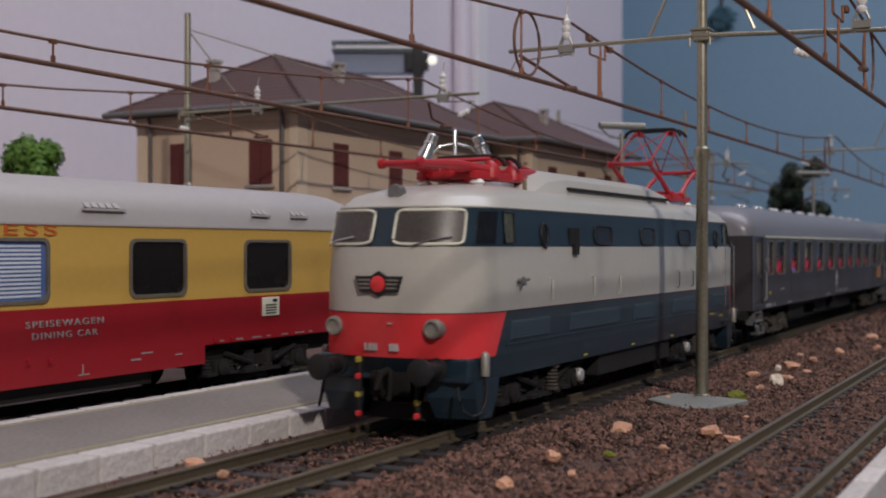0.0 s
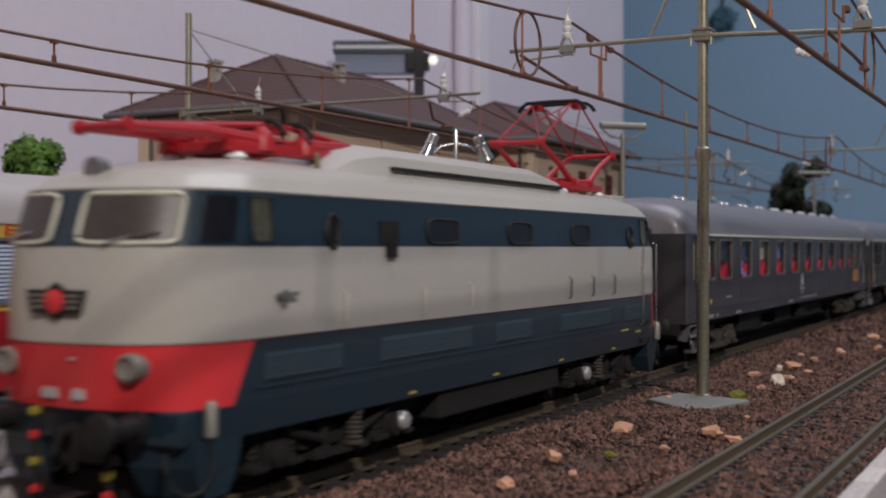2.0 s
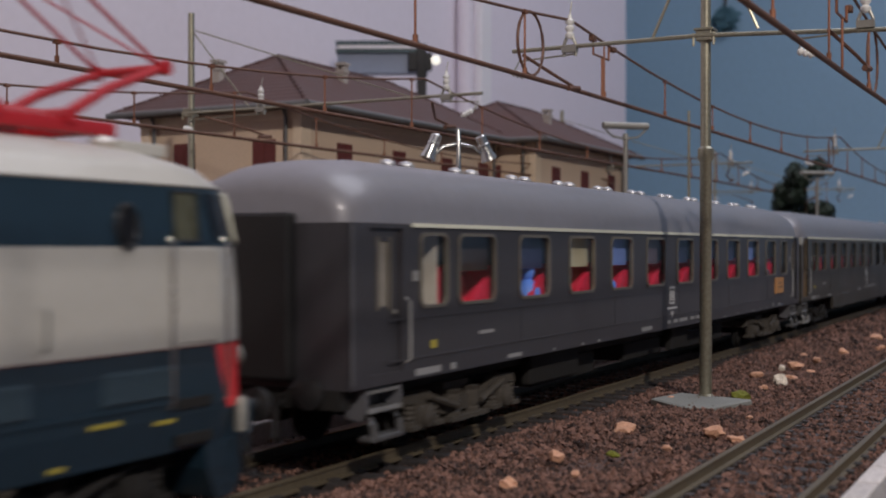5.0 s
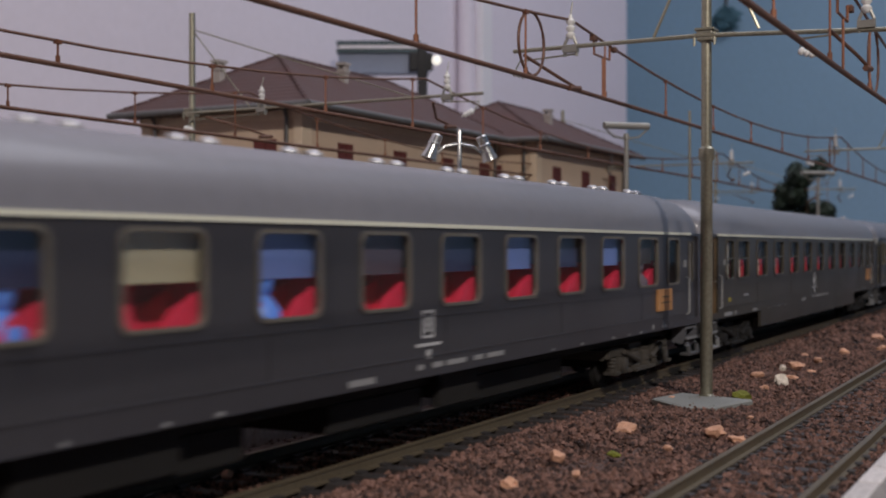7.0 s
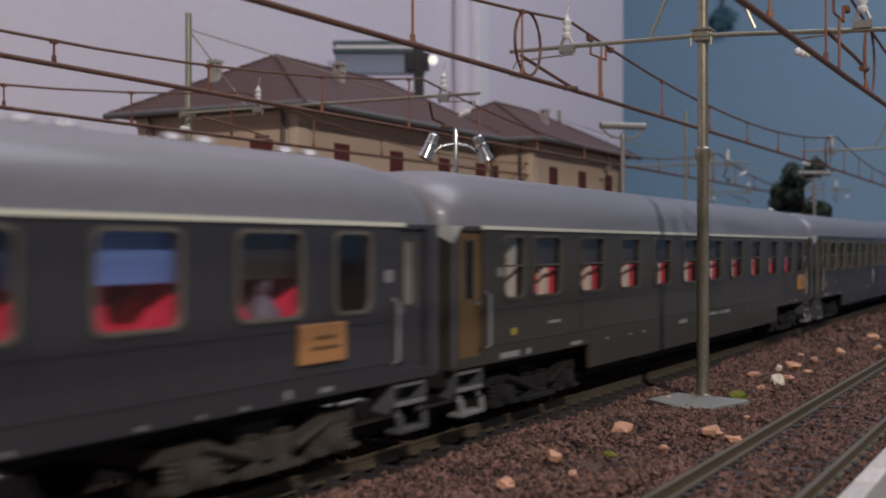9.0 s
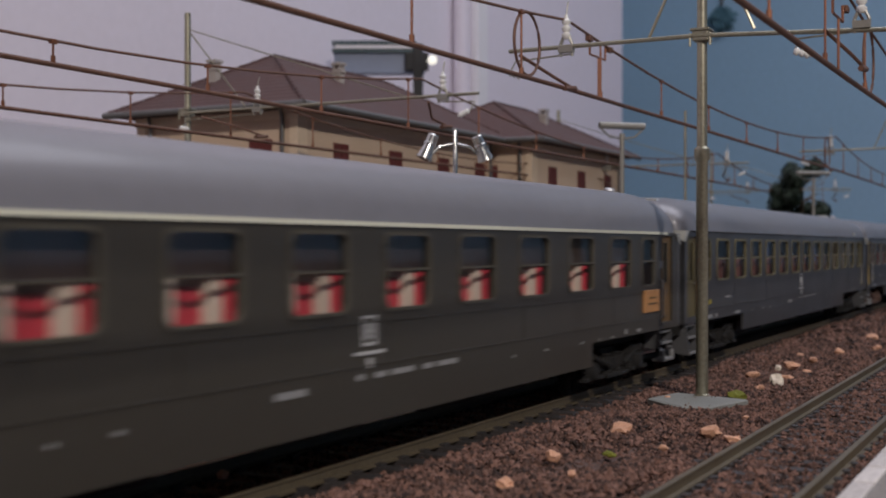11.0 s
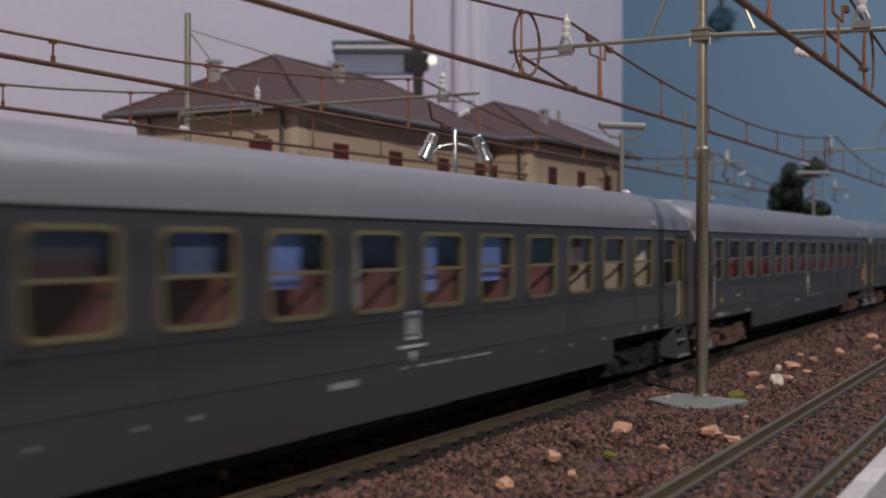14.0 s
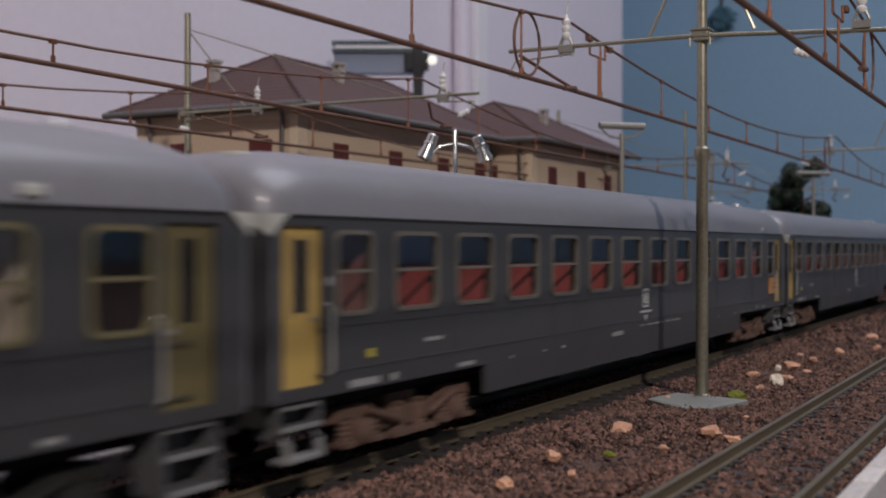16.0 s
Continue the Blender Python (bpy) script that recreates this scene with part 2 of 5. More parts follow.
def bar(name, material, pts, r, parent=None, label="", n=8):
    bm = bmesh.new()
    tube(bm, pts, r, n)
    return part(name, bm, material, parent, label, 50)


def thing(name, label, category, at=(0, 0, 0), group="", kind=""):
    ob = new(name)
    ob.empty_display_size = 0.01
    ob.location = [c * K for c in at]
    return tagged(ob, label, category, group, kind)


def with_holes(u0, u1, z0, z1, holes, emit):
    """Cut a wall u0..u1, z0..z1 with oblong holes (ua, ub, za, zb) into oblongs for emit."""
    us = sorted({u0, u1, *[h[0] for h in holes], *[h[1] for h in holes]})
    for a, b in zip(us, us[1:]):
        col = sorted((h[2], h[3]) for h in holes if h[0] <= a + 1e-6 and h[1] >= b - 1e-6)
        z = z0
        for za, zb in col:
            if za > z:
                emit(a, b, z, za)
            z = zb
        if z1 > z:
            emit(a, b, z, z1)


def text(name, words, size, width, place, material, parent, label):
    """Raised lettering on a side that faces -y, its lower left corner at place."""
    cu = bpy.data.curves.new(name, "FONT")
    cu.body, cu.size, cu.extrude, cu.space_character = words, size * K, 0.01 * K, 1.25
    tmp = bpy.data.objects.new(name, cu)
    me = bpy.data.meshes.new_from_object(tmp)
    bpy.data.objects.remove(tmp)
    xs = [v.co.x for v in me.vertices]
    stretch = width * K / (max(xs) - min(xs))
    me.transform(Matrix.Translation([c * K for c in place]) @ pose(0, 0, 0, 90) @ Matrix.Diagonal((stretch, 1, 1, 1)) @ Matrix.Translation((-min(xs), 0, 0)))
    me.materials.clear()
    me.materials.append(material)
    ob = new(name, me)
    ob.parent = parent
    ob["label"] = label
    return ob


# ---- the room and the ground ----
def structure(name, material, rows, label, bevel=0.0):
    return tagged(boxes(name, material, rows, bevel=bevel), label, name.split("_")[0], kind="structure")


structure("wall_north", M["lavender"], [(-150, 139, 40, 43, -2, 190)], "lilac painted room wall behind the layout")
structure("wall_return", M["lavender"], [(136, 139, 43, 100, -2, 190)], "lilac painted return of the room wall")
structure("wall_east", M["bluewall"], [(210, 213, -170, 100, -2, 190)], "plain blue painted room wall")
structure("wall_far", M["bluewall"], [(139, 213, 100, 103, -2, 190)], "plain blue painted room wall")
structure("wall_south", M["bluewall"], [(-150, 213, -173, -170, -2, 190)], "blue painted room wall behind the camera")
structure("wall_west", M["lavender"], [(-153, -150, -173, 43, -2, 190)], "lilac painted side wall of the room")
structure("ceiling", M["ceiling"], [(-153, 213, -173, 103, 190, 192)], "white painted room ceiling")
structure("ground", M["soil"], [(-150, 210, -170, 100, -2, -.26)], "brown ballast bed of the model layout")
structure("ballast_shoulder", M["soil"], [(2, 72, 1.12, 1.7, -.3, -.19)], "dark fine ballast between the rail and the platform")
pipes = thing("wall_pipe", "white painted pipe running up the lilac wall", "pipe", (94.2, 39.2, -.26))
bar("pipe", M["lavender"], [(0, 0, 0), (0, 0, 185)], .7, pipes, n=14)
structure("trim_post", M["trim"], [(97.6, 99.8, 39.2, 40.0, -.26, 188)], "white wooden trim post on the wall", bevel=.2)

# ---- ballast ----
def ballast():
    rng = np.random.default_rng(5)
    base = np.array([(1, 0, 0), (0, 1, 0), (-1, 0, 0), (0, -1, 0), (0, 0, 1), (0, 0, -1)], float)
    tri = np.array([(0, 1, 4), (1, 2, 4), (2, 3, 4), (3, 0, 4), (1, 0, 5), (2, 1, 5), (3, 2, 5), (0, 3, 5)])
    sets = [(85000, 6, 38, -6.95, -.98, .026, .068), (13000, 38, 100, -6.9, -.98, .06, .13), (6500, 6, 30, -.6, .6, .026, .05), (900, 6, 32, .95, 1.65, .015, .035)]
    vv, ff, n0 = [], [], 0
    for n, x0, x1, y0, y1, s0, s1 in sets:
        x = x0 + (x1 - x0) * rng.random(n) ** 1.25
        y = y0 + (y1 - y0) * rng.random(n)
        hump = .05 * np.sin(x * .9 + y) + .05 * np.sin(y * 2.3 + x * .37) - .02
        on_track = (np.abs(y + 5.71) < 1.25) | (np.abs(y) < 1.25)
        z = np.where(on_track, -.235, -.21 + hump) + .07 * rng.random(n)
        ends = (np.abs(np.abs(y) - 1.0) < .32) & (x < 34)
        z = np.where(ends, -.275 + .04 * rng.random(n), z)
        keep = ~((ends & (rng.random(n) < .35)) | (np.abs(np.abs(y + 5.71) - .72) < .12) | ((np.abs(y + 5.71) < .6) & (rng.random(n) < .3)))
        x, y, z = x[keep], y[keep], z[keep]
        m = len(x)
        size = s0 + (s1 - s0) * rng.random(m) ** 2
        pts = base[None] * size[:, None, None] * (.7 + .6 * rng.random((m, 6, 1)))
        pts[:, :, 2] *= .8
        pts += (rng.random((m, 6, 3)) - .5) * size[:, None, None] * .7
        a = rng.random(m) * 6.28
        ca, sa = np.cos(a)[:, None], np.sin(a)[:, None]
        px, py = pts[:, :, 0] * ca - pts[:, :, 1] * sa, pts[:, :, 0] * sa + pts[:, :, 1] * ca
        pts = np.stack([px + x[:, None], py + y[:, None], pts[:, :, 2] + z[:, None]], -1)
        vv.append(pts.reshape(-1, 3))
        ff.append((tri[None] + (n0 + 6 * np.arange(m))[:, None, None]).reshape(-1, 3))
        n0 += 6 * m
    me = bpy.data.meshes.new("ballast_stones")
    me.from_pydata((np.concatenate(vv) * K).tolist(), [], np.concatenate(ff).tolist())
    me.materials.append(M["ballast"])
    tagged(new("ballast_stones", me), "loose reddish brown ballast stones between the tracks", "ballast", kind="stuff")


ballast()


def rock(name, material, x, y, size, seed, label, flat=.65):
    bm = bmesh.new()
    bmesh.ops.create_icosphere(bm, subdivisions=2, radius=1)
    rnd = random.Random(seed)
    sx, sy, off = .8 + .6 * rnd.random(), .7 + .4 * rnd.random(), Vector((rnd.random() * 50, 0, seed))
    for v in bm.verts:
        k = 1 + .55 * noise.noise(v.co * 1.3 + off) + .2 * noise.noise(v.co * 3 + off)
        v.co = Vector((v.co.x * sx, v.co.y * sy, v.co.z * flat)) * k * size
    ob = part(name, bm, material)
    ob.location = (x * K, y * K, (-.15 + size * flat * .35) * K)
    ob.rotation_euler = (0, .3 * rnd.random(), rnd.random() * 6)
    return tagged(ob, label, "stone" if name == "stone" else "tuft", "loose stones on the ballast")


for i, (x, y, s) in enumerate([(18.1, -2.8, .17), (18.55, -4.14, .16), (18.1, -4.62, .10), (15.4, -2.78, .13), (14.4, -3.46, .08), (13.4, -2.98, .11), (27.2, -2.74, .15),
                               (24.8, -3.46, .12), (26.6, -3.6, .19), (28.4, -3.7, .13), (29.9, -3.05, .17), (39.9, -3.5, .22), (31.75, -3.2, .12), (34.5, -3.4, .14), (12.2, .5, .10), (12.6, 1.3, .12),
                               (22.5, -2.2, .07), (16.9, -3.9, .07), (20.6, -4.2, .06), (33.0, -2.6, .09), (36.5, -4.1, .10)]):
    rock("stone", M["pebble"], x, y, s, i, "peach coloured limestone chip lying on the ballast")
rock("stone", M["pebble_white"], 25.7, -3.6, .2, 31, "pale cream limestone chip lying on the ballast", .8)
rock("stone", M["pebble_white"], 29.3, -2.85, .11, 32, "pale cream limestone chip lying on the ballast")
rock("moss_tuft", M["moss"], 23.3, -3.35, .17, 33, "yellow green moss tuft beside the mast footing", .6)
rock("moss_tuft", M["moss"], 16.0, -3.4, .075, 34, "small green moss tuft on the ballast", .6)


# ---- tracks ----
def rail_mesh(x0, x1):
    bm = bmesh.new()
    prof = [(-.075, -.18), (.075, -.18), (.075, -.155), (.02, -.14), (.02, -.05), (.04, -.035), (.04, -.006), (.03, 0), (-.03, 0), (-.04, -.006), (-.04, -.035), (-.02, -.05), (-.02, -.14), (-.075, -.155)]
    loft(bm, [[(x, y, z) for y, z in prof] for x in (x0, x1)], True, True)
    return mesh("rail", bm, M["rail"])


def sleeper_mesh():
    bm = bmesh.new()
    box(bm, -.13, .13, -1.25, 1.25, -.27, -.178, .015)
    for s in (-1, 1):
        for e in (-1, 1):
            box(bm, -.09, .09, s * .7175 + e * .13 - .05, s * .7175 + e * .13 + .05, -.18, -.14)
    return mesh("sleeper", bm, M["sleeper"])


def track(y, x0, x1, label):
    tr = tagged(new("railway_track"), label, "railway track", "station tracks")
    tr.location = (0, y * K, 0)
    for s in (-1, 1):
        put("rail", RAILS, tr, (0, s * .7575, 0))
    x = x0
    while x < x1:
        put("sleeper", SLEEPER, tr, (x, 0, 0))
        x += .62
    return tr


RAILS, SLEEPER = rail_mesh(-60, 208), sleeper_mesh()
track(0, 4, 120, "weathered steel rails on black sleepers in ballast")
track(-5.71, 4, 90, "weathered steel rails half sunk in brown ballast")
track(6.76, 4, 50, "weathered steel rails beside the far platform edge")
track(12.9, 4, 30, "weathered steel rails near the station building")


# ---- platforms ----
def platform(name, x0, x1, y0, y1, z, label, front, back):
    p = tagged(new(name), label, "platform", kind="structure")
    boxes("surface", M["asphalt"], [(x0, x1, y0 + .42 * front, y1 - .25 * back, -.26, z)], p, "grey asphalt surface")
    bm = bmesh.new()
    box(bm, 0, .985, 0, .42, -.26, z + .015, .03)
    for v in bm.verts:
        v.co += Vector(noise.noise_vector(v.co * 3)) * .008
    me = mesh("kerb_stone", bm, M["kerb"])
    edges = ([(y0, 0)] if front else []) + ([(y1 - .25, 1)] if back else [])
    for y, thin in edges:
        x = x0
        while x < x1:
            o = put("kerb_stone", me, p, (x, y, 0))
            if thin:
                o.scale = (1, .25 / .42, 1)
            x += 1.03
    boxes("painted_line", M["line"], [(x0, x1, y0 + .56, y0 + .68, z - .01, z + .006), (x0, x1, y1 - .42, y1 - .34, z - .01, z + .006)] if front else [(x0, x1, y1 - .7, y1 - .62, z - .01, z + .006)], p, "worn yellow safety line")
    return p


platform("platform", 2.0, 72, 1.7, 5.22, .15, "grey asphalt platform edged with white kerb stones", True, True)
platform("platform_near", -6, 60, -14, -7.08, .25, "pale concrete platform edge beside the near track", False, True)


# ---- overhead line ----
def sag(x0, x1, z0, z1, low, x):
    u = (x - x0) / (x1 - x0)
    return z0 + (z1 - z0) * u - 4 * low * u * (1 - u)


def catenary(name_label, y, supports, z_con, z_mes, low, step=4.0, rings=True, ring_at=-2.05, phase=.45, first_lift=0.0):
    """Contact wire, sagging messenger wire and droppers over one track; y at the supports alternates slightly."""
    c = thing("overhead_line", name_label, "overhead wire", (0, 0, z_con), "overhead lines")
    ys = {x: y + (.12 if i % 2 else -.12) for i, x in enumerate(supports)}
    line = [(x, ys[x], first_lift if x == supports[0] else 0) for x in supports]
    bar("contact_wire", M["rust"], line, .05, c, "rust brown contact wire")
    for a, b in zip(supports, supports[1:]):
        pts = []
        for i in range(13):
            x = a + (b - a) * i / 12
            pts.append((x, ys[a] + (ys[b] - ys[a]) * i / 12, sag(a, b, z_mes, z_mes, low, x) - z_con))
        bar("messenger_wire", M["rust"], pts, .03, c, "thin rusty messenger wire", 6)
        k = int((b - a) / step)
        for i in range(k):
            x = a + (b - a) * (i + phase) / k
            yy = ys[a] + (ys[b] - ys[a]) * (x - a) / (b - a)
            zt = sag(a, b, z_mes, z_mes, low, x) - z_con
            bm = bmesh.new()
            zl = first_lift * (b - x) / (b - a) if a == supports[0] else 0
            tube(bm, [(x, yy, zl), (x, yy, zt)], .022, 6)
            tube(bm, [(x, yy, zl + .02), (x, yy, zl + .16)], .045, 6)
            box(bm, x - .07, x + .07, yy - .04, yy + .04, zt - .05, zt + .03)
            part("dropper", bm, M["copper"], c, "copper brown dropper", 50)
        if rings:
            r, xr = (z_mes - z_con - .2) / 2, b + ring_at
            bar("ring_dropper", M["rust"], [(xr + r * .98 * math.cos(t * math.pi / 14), ys[b], r + .02 + r * math.sin(t * math.pi / 14)) for t in range(29)], .03, c, "round wire ring joining both wires", 6)
    return c


def insulator(bm, p, axis, length, r):
    lathe(bm, p, axis, [(0, r * .5), (length * .12, r), (length * .2, r), (length * .28, r * .55), (length * .4, r), (length * .48, r), (length * .56, r * .55), (length * .68, r), (length * .76, r), (length * .84, r * .5), (length, r * .4)], 10)


def support(x, y_mast, z_top, arm_from, arm_to, tracks, label, z_arm=6.97, foot=True, ties=False, r=.115):
    """A tubular mast with a cross arm that carries the wires of the tracks named."""
    s = thing("catenary_mast", label, "overhead line mast", (x, y_mast, -.2), "overhead line masts")
    o = Vector((x, y_mast, -.2))
    L = lambda p: Vector(p) - o
    bm = bmesh.new()
    lathe(bm, (0, 0, 0), (0, 0, 1), [(0, r * 1.3), (.1, r * 1.3), (.12, r * 1.05), (4.7, r), (4.75, r * 1.35), (4.95, r * 1.35), (5.0, r * .9), (z_top + .2, r * .85)], 14)
    part("mast", bm, M["steel"], s, "", 40)
    if foot:
        bm = bmesh.new()
        pts = [(-2.0, -.15), (-1.0, .88), (.2, .62), (-.25, -1.05), (-1.75, -.65)]
        loft(bm, [[(px * k, py * k, z) for px, py in pts] for k, z in ((.92, -.1), (.92, .06), (.88, .085))], True, True)
        part("foundation", bm, M["concrete"], s, "flat grey concrete footing")
    bm = bmesh.new()
    zc = z_arm + .2
    box(bm, -.2, .2, -.19, .19, zc + .10, zc + .15, .01)
    box(bm, -.17, .17, -.16, .16, zc - .1, zc + .10, .02)
    for e in (-1, 1):
        tube(bm, [(-.16, e * .2, zc + .05), (-.16, e * .2, zc - .2)], .025, 6)
    part("arm_clamp", bm, M["steel"], s)
    bar("cross_arm", M["steel"], [L((x - .15, arm_from, z_arm)), L((x - .15, y_mast, z_arm)), L((x - .15, arm_to, z_arm - (.2 if foot else 0)))], .045, s, "", 10)
    for y in tracks:
        bm = bmesh.new()
        insulator(bm, L((x - .15, y, z_arm + .16)), (0, 0, 1), .5, .10)
        part("insulator", bm, M["ceramic"], s, "white ribbed ceramic insulator", 40)
        bm = bmesh.new()
        for e in (-.13, .13):
            tube(bm, [L((x - .15, y + e, z_arm - .2)), L((x - .15, y + e, z_arm + .05)), L((x - .15, y + e * .5, z_arm + .2))], .035, 6)
        tube(bm, [L((x - .15, y, z_arm + .64)), L((x - .05, y, z_arm + .95))], .015, 6)
        box(bm, *[v for p in zip(L((x - .22, y - .16, z_arm - .12)), L((x - .08, y + .16, z_arm + .02))) for v in p])
        part("insulator_clamp", bm, M["lamp_metal"], s)
        far = arm_to if abs(y - arm_to) < abs(y - arm_from) else arm_from
        e = y + 1.15 if foot else far + (.12 if far < y else -.12)
        bar("steady_arm", M["steel"], [L((x - .15, y - .1 * (1 if e > y else -1), z_arm - .16)), L((x - .15, e, z_arm - .22)), L((x - .5, e, z_arm - .55))], .02, s, "", 6)
        bm = bmesh.new()
        tube(bm, [L((x - 1.6, e * .35 + y * .65, 6.62)), L((x - .6, y + .1, 6.3)), L((x + .1, y, 6.16))], .035, 6)
        tube(bm, [L((x - .25, y, 6.1)), L((x + .35, y, 6.16))], .06, 6)
        part("registration_arm", bm, M["rust"], s, "rusty arm clamped to the wire", 40)
        bm = bmesh.new()
        insulator(bm, L((x - .5, e, z_arm - .5)), (0, (y - e), -.4), .36, .08)
        part("insulator", bm, M["ceramic"], s, "white ribbed ceramic insulator", 40)
    if ties:
        bar("stay_wire", M["steel"], [L((x, y_mast, z_top - .5)), L((x - .1, tracks[0] + 1.2, z_arm + .05))], .022, s, "", 6)
        bar("stay_wire", M["steel"], [L((x, y_mast, z_top - .5)), L((x - .1, tracks[1] + .5, z_arm + .1))], .022, s, "", 6)
    else:
        for e in (-1, 1):
            bar("stay_wire", M["steel"], [L((x, y_mast + e * .05, z_top - .3)), L((x - .1, y_mast + e * 1.05, z_arm + .05))], .032, s, "", 6)
    return s


NEAR_X, FAR_X = (-7.0, 23.1, 53.1, 83.1, 113.1), (-1.1, 28.9, 58.9, 88.9)
for x in NEAR_X[1:]:
    support(x, -2.72, 9.6, 1.4, -6.6, (.1, -5.75), "tubular metal mast with cross arm on a concrete footing")
for x in FAR_X[1:]:
    support(x, 15.2, 10.1, 15.2, 5.0, (6.1, 12.4), "tall tubular mast with a long arm and stay wires", foot=False, ties=True)
catenary("rust brown overhead line above the main track", 0.02, NEAR_X, 6.12, 7.55, .78, first_lift=-.38)
catenary("rust brown overhead line above the near track", -5.6, NEAR_X, 5.95, 7.5, .78, ring_at=2.5, first_lift=-.22)
catenary("rust brown overhead line above the platform track", 6.75, FAR_X, 6.05, 7.5, 1.04, 4.2, False, phase=.83)
catenary("rust brown overhead line beside the station", 12.9, FAR_X[:3], 6.08, 7.5, 1.04, 4.2, False, phase=.85)


def hanger_frame(x, y, z, label):
    """A bent wire frame that carries a dropper past the cross arm."""
    h = thing("wire_hanger", label, "wire hanger", (x, y, z), "wire hangers")
    bar("hanger_frame", M["copper"], [(-.55, 0, 1.24), (-.54, 0, .93), (0, 0, .93), (.42, 0, .93), (.42, 0, 1.2), (.66, 0, 1.2)], .026, h, "", 6)
    boxes("hanger_clamp", M["rust"], [(-.68, -.46, -.06, .06, 1.20, 1.34)], h, "rusty wire clamp", .02)
    boxes("hanger_clamp", M["rust"], [(.58, .80, -.06, .06, 1.14, 1.26)], h, "rusty wire clamp", .02)
    bar("hanger_rod", M["copper"], [(0, 0, .04), (0, 0, .93)], .026, h, "", 6)


hanger_frame(24.94, .14, 6.1, "copper wire frame hung between the overhead wires")
hanger_frame(21.4, -5.6, 5.86, "copper wire frame hung beside the cross arm")


# ---- platform lamps ----
def floodlight(x, y):
    s = thing("floodlight_post", "bright tin post with two tilted floodlights", "floodlight", (x, y, .25))
    bm = bmesh.new()
    lathe(bm, (0, 0, 0), (0, 0, 1), [(0, .13), (.2, .13), (.22, .07), (4.0, .06), (4.02, .09), (4.12, .09), (4.15, .055), (5.22, .05), (5.28, .02)], 12)
    part("post", bm, M["chrome"], s, "", 40)
    for e in (-1, 1):
        bar("bracket", M["chrome"], [(0, 0, 4.92), (e * .25, -e * .25, 4.86), (e * .42, -e * .42, 4.66), (e * .43, -e * .43, 4.5)], .04, s)
        bm = bmesh.new()
        d = Vector((e * .30, -e * .30, -1))
        lathe(bm, Vector((e * .36, -e * .36, 5.12)), d, [(0, .10), (.03, .13), (.2, .13), (.22, .15), (.26, .15), (.27, .13), (.42, .15), (.6, .19), (.61, .14), (.58, .05)], 16)
        part("floodlight_head", bm, M["chrome"], s, "ribbed silver floodlight housing", 40)
    return s


floodlight(24.1, 3.3)


def platform_lamp(x, y, h, span):
    s = thing("platform_lamp", "grey platform lamp with a flat twin head", "street lamp", (x, y, .25), "platform lamps")
    bm = bmesh.new()
    lathe(bm, (0, 0, 0), (0, 0, 1), [(0, .14), (.3, .14), (.32, .085), (h - .3, .075), (h - .28, .1), (h - .1, .09)], 10)
    part("post", bm, M["lamp_metal"], s, "", 40)
    for e in (-1, 1):
        bar("bracket", M["lamp_metal"], [(0, 0, h - .25), (e * span * .2, -e * span * .2, h - .2), (e * span * .36, -e * span * .36, h + .1)], .03, s)
    bm = bmesh.new()
    tube(bm, [(-span * .36, span * .36, h + .15), (span * .36, -span * .36, h + .15)], .11, 12)
    part("lamp_head", bm, M["lamp_metal"], s, "long pale grey lamp housing", 40)
    return s


platform_lamp(35.4, 3.3, 6.2, 1.5)
platform_lamp(66, 3.3, 6.4, 2.0)
p = thing("flag_pole", "thin bare metal pole standing on the platform", "pole", (42.2, 3.3, .25))
bar("pole", M["steel"], [(0, 0, 0), (0, 0, 3.5)], .09, p)
bar("pole_tip", M["steel"], [(0, 0, 3.5), (0, 0, 7.5)], .05, p)


